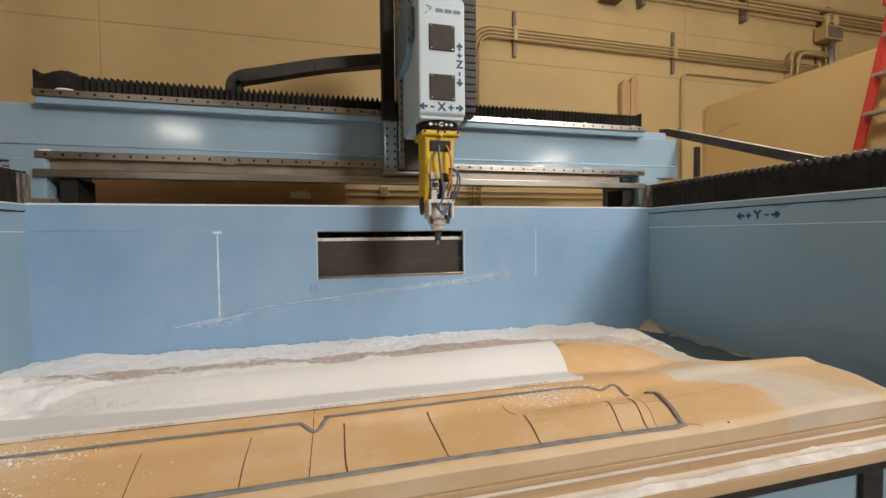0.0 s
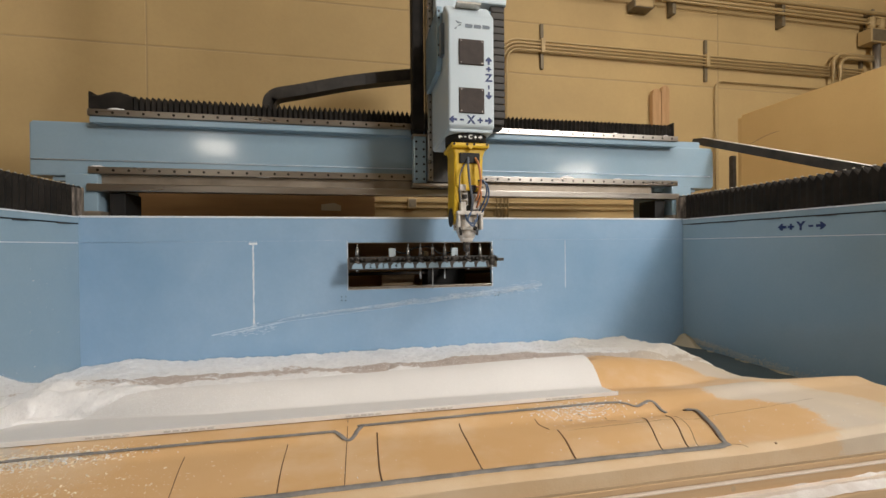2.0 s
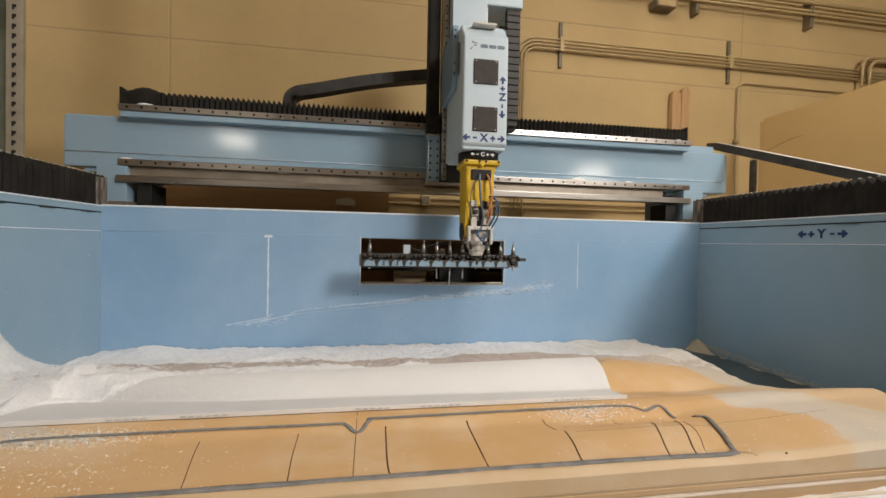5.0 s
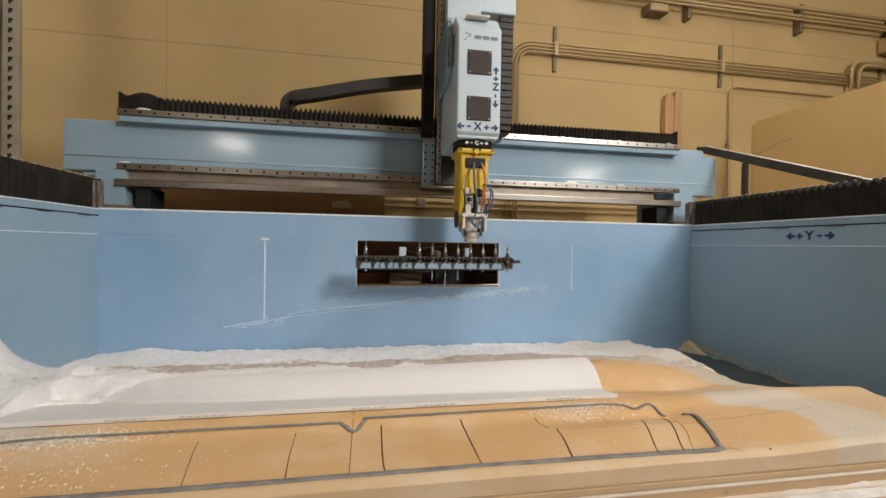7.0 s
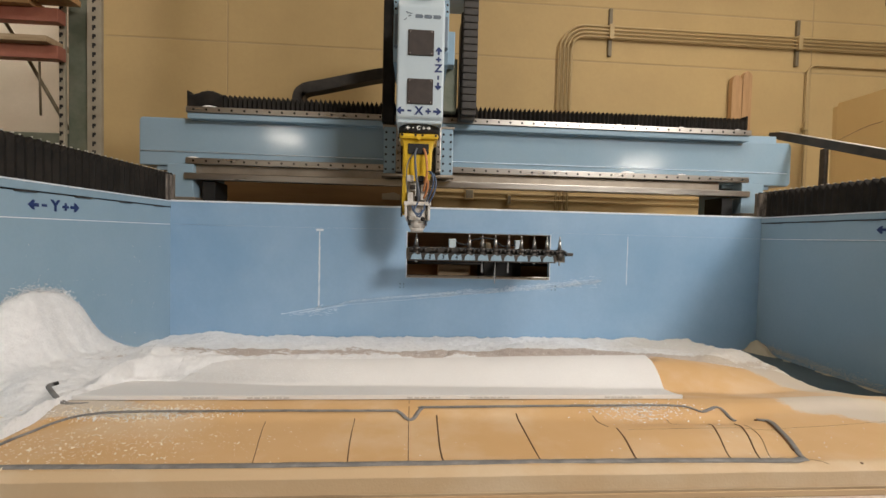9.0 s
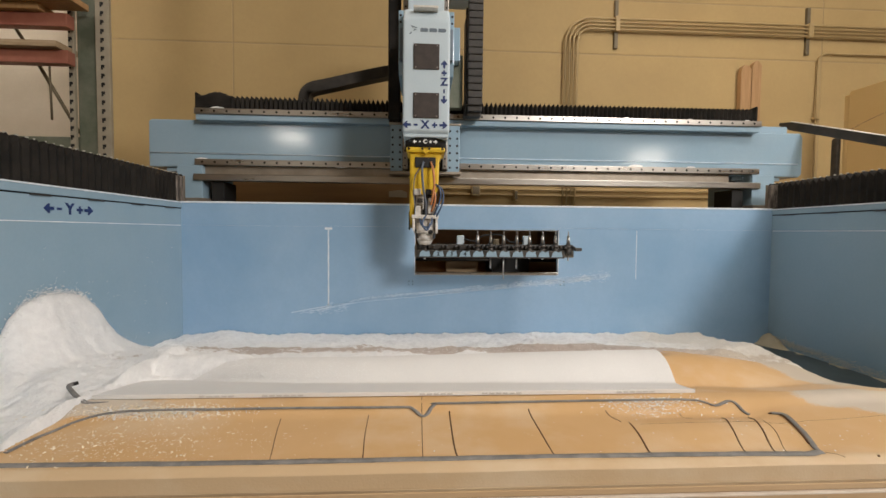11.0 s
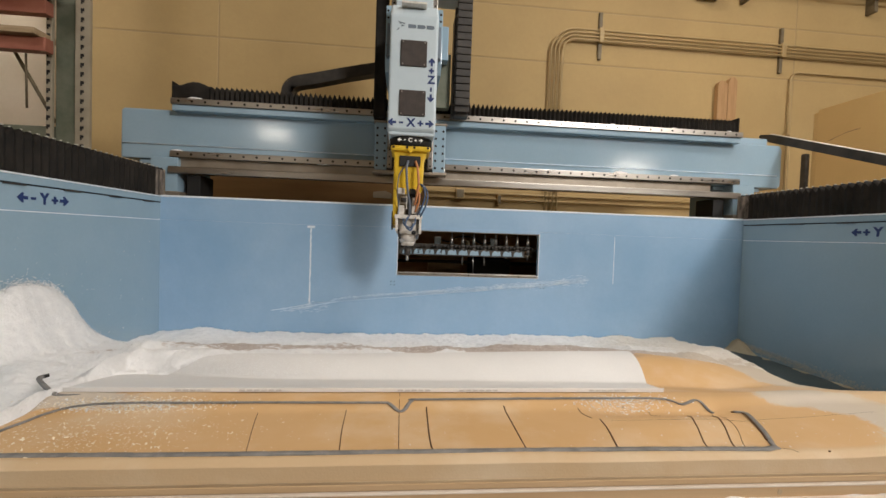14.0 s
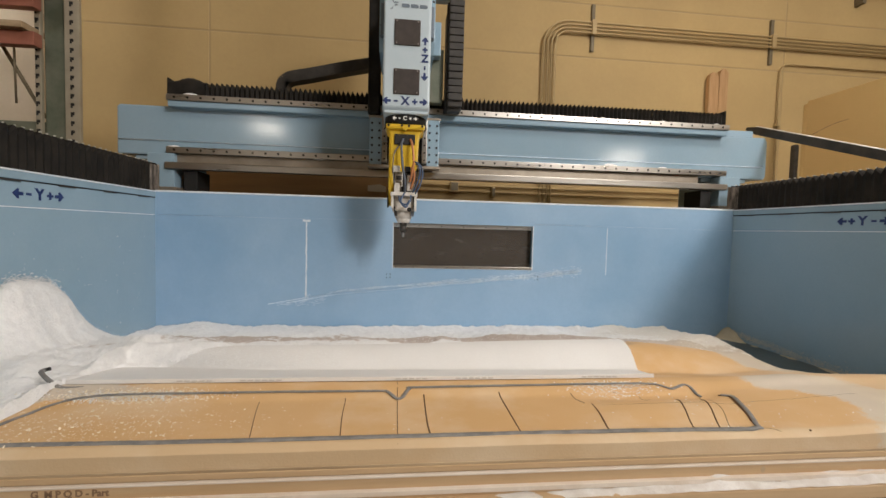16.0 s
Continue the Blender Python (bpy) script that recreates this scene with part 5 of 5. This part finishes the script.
            row.append(bm.verts.new((x, y, z)))
        rows.append(row)
    for a, b in zip(rows, rows[1:]):
        for i in range(119):
            bm.faces.new((a[i], a[i + 1], b[i + 1], b[i])).smooth = True
    part("sheet_skin", bm, SHEET, sh)
    part("sheet_edge", box(-1.46, 0.445, -1.5695, -1.5655, 0.999, 1.0125, 0.001), SHEET, sh)
    bm = bmesh.new()
    for x0, n in ((-1.14, 5), (-0.95, 6), (-0.46, 5), (-0.26, 6), (0.18, 6)):
        for k in range(n):
            box(x0 + 0.022 * k, x0 + 0.022 * k + 0.016, -1.5725, -1.5692, 1.004, 1.007, 0, bm)
    part("print_bar", bm, LIGHTPRINT, sh, "small grey print too fine to read")


mould()


# ---- shavings ----
def dust_z(x, y):
    """Height of the shavings: a plateau behind the mould, a heap on the west panel, a low gap along the east panel."""
    z = 0.815 + 0.02 * noise.noise(Vector((x * 1.3, y * 1.3, 3))) + 0.125 * step((-0.05 - y) / 0.9)
    lump = noise.fractal(Vector((x * 5, y * 5, 1)), 1.0, 2.0, 4)
    crumb = noise.fractal(Vector((x * 34, y * 34, 7)), 0.8, 2.1, 3)
    z += 0.020 * lump + 0.0055 * crumb
    edge = 1.13 + 0.20 * step((y + 1.5) / 0.5) + 0.20 * step((y + 0.9) / 0.9)
    z -= 0.03 * step((x - 1.05) / 0.1) * step((-0.8 - y) / 0.3)
    gap = step((x - edge - 0.02 * lump) / 0.13)
    z += (0.715 + 0.010 * lump - z) * gap
    west = step((-1.87 - x - 0.03 * lump) / 0.18)
    z += (0.018 + 0.012 * step((y + 1.45) / 0.1) + 0.012 * lump) * step((-1.42 - x) / 0.06) * step((-0.85 - y) / 0.25) * step((y + 1.90) / 0.3)
    z += 0.285 * west * math.exp(-(abs((y + 0.97 + 0.03 * lump) / 0.275) ** 3.2))
    z -= 0.045 * step((-1.75 - x) / 0.25) * math.exp(-(((y + 0.44) / 0.15) ** 2))
    z += 0.03 * math.exp(-(((x + 1.75) / 0.25) ** 2) - ((y + 0.15) / 0.2) ** 2)
    z += 0.062 * step((-0.72 - y) / 0.45) * step((x + 1.6) / 0.15) * step((0.75 - x) / 0.25)
    z += 0.066 * math.exp(-(((x - 2.05) / 0.10) ** 2) - ((y + 0.03) / 0.13) ** 2) * (1 + 0.5 * lump)
    z += 0.030 * step((x - 1.97) / 0.07) * (0.6 + 0.6 * noise.noise(Vector((3, y * 7, 0))))
    return z


def sheet_cover(x, y):
    """How far the drift has slid onto the sheet's rear corner and its west edge: 0 bare, 1 covered."""
    n = noise.fractal(Vector((x * 9, y * 9, 4)), 0.9, 2.0, 4)
    corner = step((-1.40 + 0.38 * step((y + 1.34) / 0.15) + 0.09 * n - x) / 0.09) * step((y + 1.40 - 0.03 * n) / 0.07)
    rim = step((-1.438 + 0.022 * n - x) / 0.03) * step((y + 1.60) / 0.03)
    return max(corner, rim)


def shavings():
    bm = bmesh.new()
    nx, ny = 520, 250
    rows = []
    for j in range(ny + 1):
        y = -1.935 + 1.93 * j / ny
        row = []
        for i in range(nx + 1):
            x = -2.056 + 4.112 * i / nx
            z = dust_z(x, y)
            if -1.475 < x < right_end(y) and y < (-1.195 if x < 0.55 else -1.02):
                bare = min(z, mould_z(x, y) - 0.05)
                c = sheet_cover(x, y)
                z = bare + (1.011 + trough(x, y) + 0.007 * noise.noise(Vector((x * 21, y * 21, 2))) + 0.004 * noise.noise(Vector((x * 60, y * 60, 5))) - bare) * c if c > 0 else bare
            row.append(bm.verts.new((x, y, z)))
        rows.append(row)
    for a, b in zip(rows, rows[1:]):
        for i in range(nx):
            bm.faces.new((a[i], a[i + 1], b[i + 1], b[i])).smooth = True
    ring = [*rows[0], *[r[-1] for r in rows[1:]], *rows[-1][-2::-1], *[r[0] for r in rows[-2:0:-1]]]
    low = [bm.verts.new((v.co.x, v.co.y, 0.70)) for v in ring]
    for k in range(len(ring)):
        bm.faces.new((ring[k], low[k], low[(k + 1) % len(ring)], ring[(k + 1) % len(ring)]))
    bmesh.ops.recalc_face_normals(bm, faces=bm.faces)
    solo("shavings_bed", bm, SHAVINGS, "deep drift of white shavings with bare brown patches", "shavings", kind="stuff")
    # Loose chips.
    rng = random.Random(21)
    bm = bmesh.new()

    def chip(x, y, z, s, wall=False):
        d = Vector((rng.gauss(0, 1), rng.gauss(0, 1), rng.gauss(0, 0.25))).normalized()
        e = d.cross(Vector((rng.gauss(0, 0.3), rng.gauss(0, 0.3), 1) if not wall else (1, rng.gauss(0, 0.3), rng.gauss(0, 0.3)))).normalized()
        p = Vector((x, y, z + 0.35 * s))
        bm.faces.new([bm.verts.new(p + d * s * a + e * s * b) for a, b in ((-0.7, -0.25), (0.7, -0.3), (0.55, 0.35), (-0.6, 0.3))])

    def scatter(n, cx, cy, sx, sy, s0, s1, zf):
        for _ in range(n):
            x, y = rng.gauss(cx, sx), rng.gauss(cy, sy)
            if -2.04 < x < 2.04 and -1.94 < y < -0.02:
                chip(x, y, zf(x, y), rng.uniform(s0, s1))

    scatter(480, -1.25, -1.80, 0.17, 0.06, 0.0022, 0.0066, mould_z)
    scatter(500, -1.22, -1.80, 0.20, 0.06, 0.001, 0.003, mould_z)
    scatter(1300, -1.24, -1.640, 0.11, 0.015, 0.002, 0.0065, mould_z)
    scatter(160, -0.95, -1.78, 0.30, 0.07, 0.001, 0.003, mould_z)
    solo("board_chips", bm, CHIPTAN, "scattered pale ochre chips on the mould", "chips", kind="stuff")
    bm = bmesh.new()
    scatter(1100, -1.24, -1.640, 0.11, 0.012, 0.0018, 0.006, mould_z)
    scatter(700, 0.27, -1.632, 0.08, 0.017, 0.0015, 0.0065, mould_z)
    scatter(60, 0.30, -1.80, 0.4, 0.07, 0.0012, 0.004, mould_z)
    scatter(60, 0.9, -1.85, 0.3, 0.05, 0.0012, 0.004, mould_z)
    for _ in range(5200):
        x = rng.triangular(-1.46, -0.62, -1.30)
        y = -1.335 + abs(rng.gauss(0, 0.05)) - 0.10 * (x + 0.9 if x < -0.9 else 0.0)
        if y < -1.21:
            chip(x, y, 1.010 + trough(x, y), rng.uniform(0.001, 0.0045))
    for _ in range(700):
        x = rng.triangular(-1.46, -0.85, -1.35)
        y = rng.triangular(-1.42, -1.20, -1.22)
        chip(x, y, 1.010 + trough(x, y), rng.uniform(0.001, 0.0035))
    for _ in range(20000):
        x = rng.uniform(-2.05, 1.35) if rng.random() < 0.6 else rng.uniform(-2.05, 0.6)
        y = rng.uniform(-1.15, -0.02)
        chip(x, y, dust_z(x, y) - 0.001, rng.uniform(0.0012, 0.0045))
    for _ in range(12000):
        x, y = -2.05 + abs(rng.gauss(0, 0.25)), rng.gauss(-1.0, 0.33)
        if x < -1.5 and -1.95 < y < -0.03:
            chip(x, y, dust_z(x, y) + abs(rng.gauss(0, 0.003)), rng.uniform(0.0015, 0.005))
    for _ in range(11000):
        x, y = rng.uniform(-2.04, -1.42), rng.uniform(-1.92, -0.75)
        chip(x, y, dust_z(x, y) - 0.001, rng.uniform(0.0012, 0.0042))
    # Chips stuck on the side panel above the heap.
    for _ in range(9000):
        y = rng.gauss(-0.94, 0.20)
        z = dust_z(-2.05, y) - 0.03 + abs(rng.gauss(0, 0.022))
        chip(-2.054 + abs(rng.gauss(0, 0.010)), y, z, rng.uniform(0.0016, 0.0050), True)
    for _ in range(70):
        chip(-2.057, rng.uniform(-1.2, -0.1), rng.uniform(0.9, 1.45), rng.uniform(0.002, 0.005), True)
    tagged(solo("loose_chips", bm, DUST, "scattered white plastic chips on mould and panel", "chips", kind="stuff"))
    # Dust on the front lip of the bed.
    bm = bmesh.new()
    rows = []
    for j in range(9):
        row = []
        for i in range(161):
            x, y = -1.47 + 3.5 * i / 160, -1.996 + 0.036 * j / 8
            n = noise.fractal(Vector((x * 9, y * 14, 8)), 1.0, 2.0, 4)
            deep = step((x + 0.25 + 0.35 * n) / 0.7)
            z = 0.8635 + (0.004 + 0.020 * j / 8) * deep * (0.75 + 0.5 * n) + 0.0025 * n + 0.0025 * noise.noise(Vector((x * 55, y * 55, 3)))
            row.append(bm.verts.new((x, y, z)))
        rows.append(row)
    for a, b in zip(rows, rows[1:]):
        for i in range(160):
            bm.faces.new((a[i], a[i + 1], b[i + 1], b[i])).smooth = True
    solo("lip_dust", bm, LIPDUST, "white dust lying along the bed's front lip", "dust", kind="stuff")
    solo("bed_lip", box(-2.05, 2.05, -1.998, -1.90, 0.829, 0.8645, 0.004), BOARDEDGE, "thin wooden lip along the bed's front", "board")
    # Stray grey pieces in the drift: a hooked filler strip and a rounded lump.
    hs = thing("stray_grey_piece", (-1.55, -1.5, 0.98), "short hooked strip of grey filler on the shavings", "hose")
    part("piece_body", tube(curve_pts([(-1.40, -1.585, 0.992), (-1.455, -1.592, 0.996), (-1.505, -1.562, 1.002), (-1.56, -1.515, 1.003), (-1.595, -1.485, 1.010), (-1.592, -1.470, 1.012)]), 0.0068, 8), CLAY, hs)
    h2 = thing("stray_grey_piece", (-1.62, -1.72, 0.96), "rounded grey piece half buried in white shavings", "hose")
    part("piece_body", tube(curve_pts([(-1.545, -1.80, 0.95), (-1.57, -1.76, 0.985), (-1.60, -1.73, 1.0), (-1.63, -1.72, 1.0)]), 0.012, 8), CLAY, h2)
    part("dark_tip", rod((-1.626, -1.721, 1.0), (-1.638, -1.716, 1.0), 0.0125, seg=14), BLACK, h2)
    part("dark_tip", rod((-1.592, -1.472, 1.012), (-1.584, -1.462, 1.013), 0.0060, seg=14), BLACK, hs)


shavings()


# ---- what moves ----
def motions():
    ys = [(0, 0.172), (4.4, 0.172), (5.3, 0.257), (11.45, 0.257), (12.0, 0.177), (15.0, 0.182), (15.5, 0.215), (16, 0.215)]
    xs = [(0, 0.205), (7.1, 0.205), (7.5, 0.045), (8.0, -0.176), (8.5, -0.40), (8.75, -0.437), (16, -0.437)]
    zs = [(0, 0.0), (3.35, 0.0), (3.6, -0.02), (4.0, -0.093), (6.25, -0.093), (6.5, -0.049), (6.9, 0.0), (9.4, 0.0), (10.2, -0.093), (14.2, -0.093), (14.5, -0.039), (14.85, 0.0), (16, 0.0)]
    rs = [(0, 0.0), (1.4, 0.0), (1.75, -0.12), (2.15, -0.33), (2.5, -0.45), (12.95, -0.45), (13.3, -0.28), (13.7, -0.10), (14.1, 0.0), (16, 0.0)]
    ss = [(0, -0.038), (0.2, -0.075), (0.6, -0.17), (1.0, -0.265), (1.2, -0.293), (13.95, -0.293), (14.4, -0.215), (15.0, -0.095), (15.5, -0.005), (16, 0.0)]

    def at(rows, t):
        return float(np.interp(t, [r[0] for r in rows], [r[1] for r in rows]))


    def key(ob, f, which):
        home = Vector(ob.location)
        walk(ob, [(t, Matrix.Translation(home + Vector(f(t)))) for t in sorted({r[0] for rows in which for r in rows})])

    dy, dx, dz = (lambda t: at(ys, t) - 0.172), (lambda t: at(xs, t) - 0.205), (lambda t: at(zs, t))
    key(GANTRY, lambda t: (0, dy(t), 0), (ys,))
    key(CARRIAGE, lambda t: (dx(t), dy(t), 0), (ys, xs))
    key(CHAIN, lambda t: (dx(t) / 2, dy(t), 0), (ys, xs))
    key(HEAD, lambda t: (dx(t), dy(t), dz(t)), (ys, xs, zs))
    key(RACK, lambda t: (0, at(rs, t), 0), (rs,))
    key(SHUTTER, lambda t: (0, 0, at(ss, t)), (ss,))
    lift = 0.093
    for k, t in TOOLS.items():
        if k == 9:  # held by the spindle, then set down in its slot
            key(t, lambda u: (0, (SY + dy(u) - RY) if u < 5.4 else at(rs, u), dz(u) + lift if u < 5.4 else 0.0), (ys, zs, rs, [(5.4, 0)]))
        elif k == 1:  # waits in its slot, then is taken by the spindle
            key(t, lambda u: (0, at(rs, u) if u < 10.4 else SY + dy(u) - RY, 0.0 if u < 10.4 else dz(u) + lift), (ys, zs, rs, [(10.4, 0)]))
        else:
            key(t, lambda u: (0, at(rs, u), 0), (rs,))


motions()
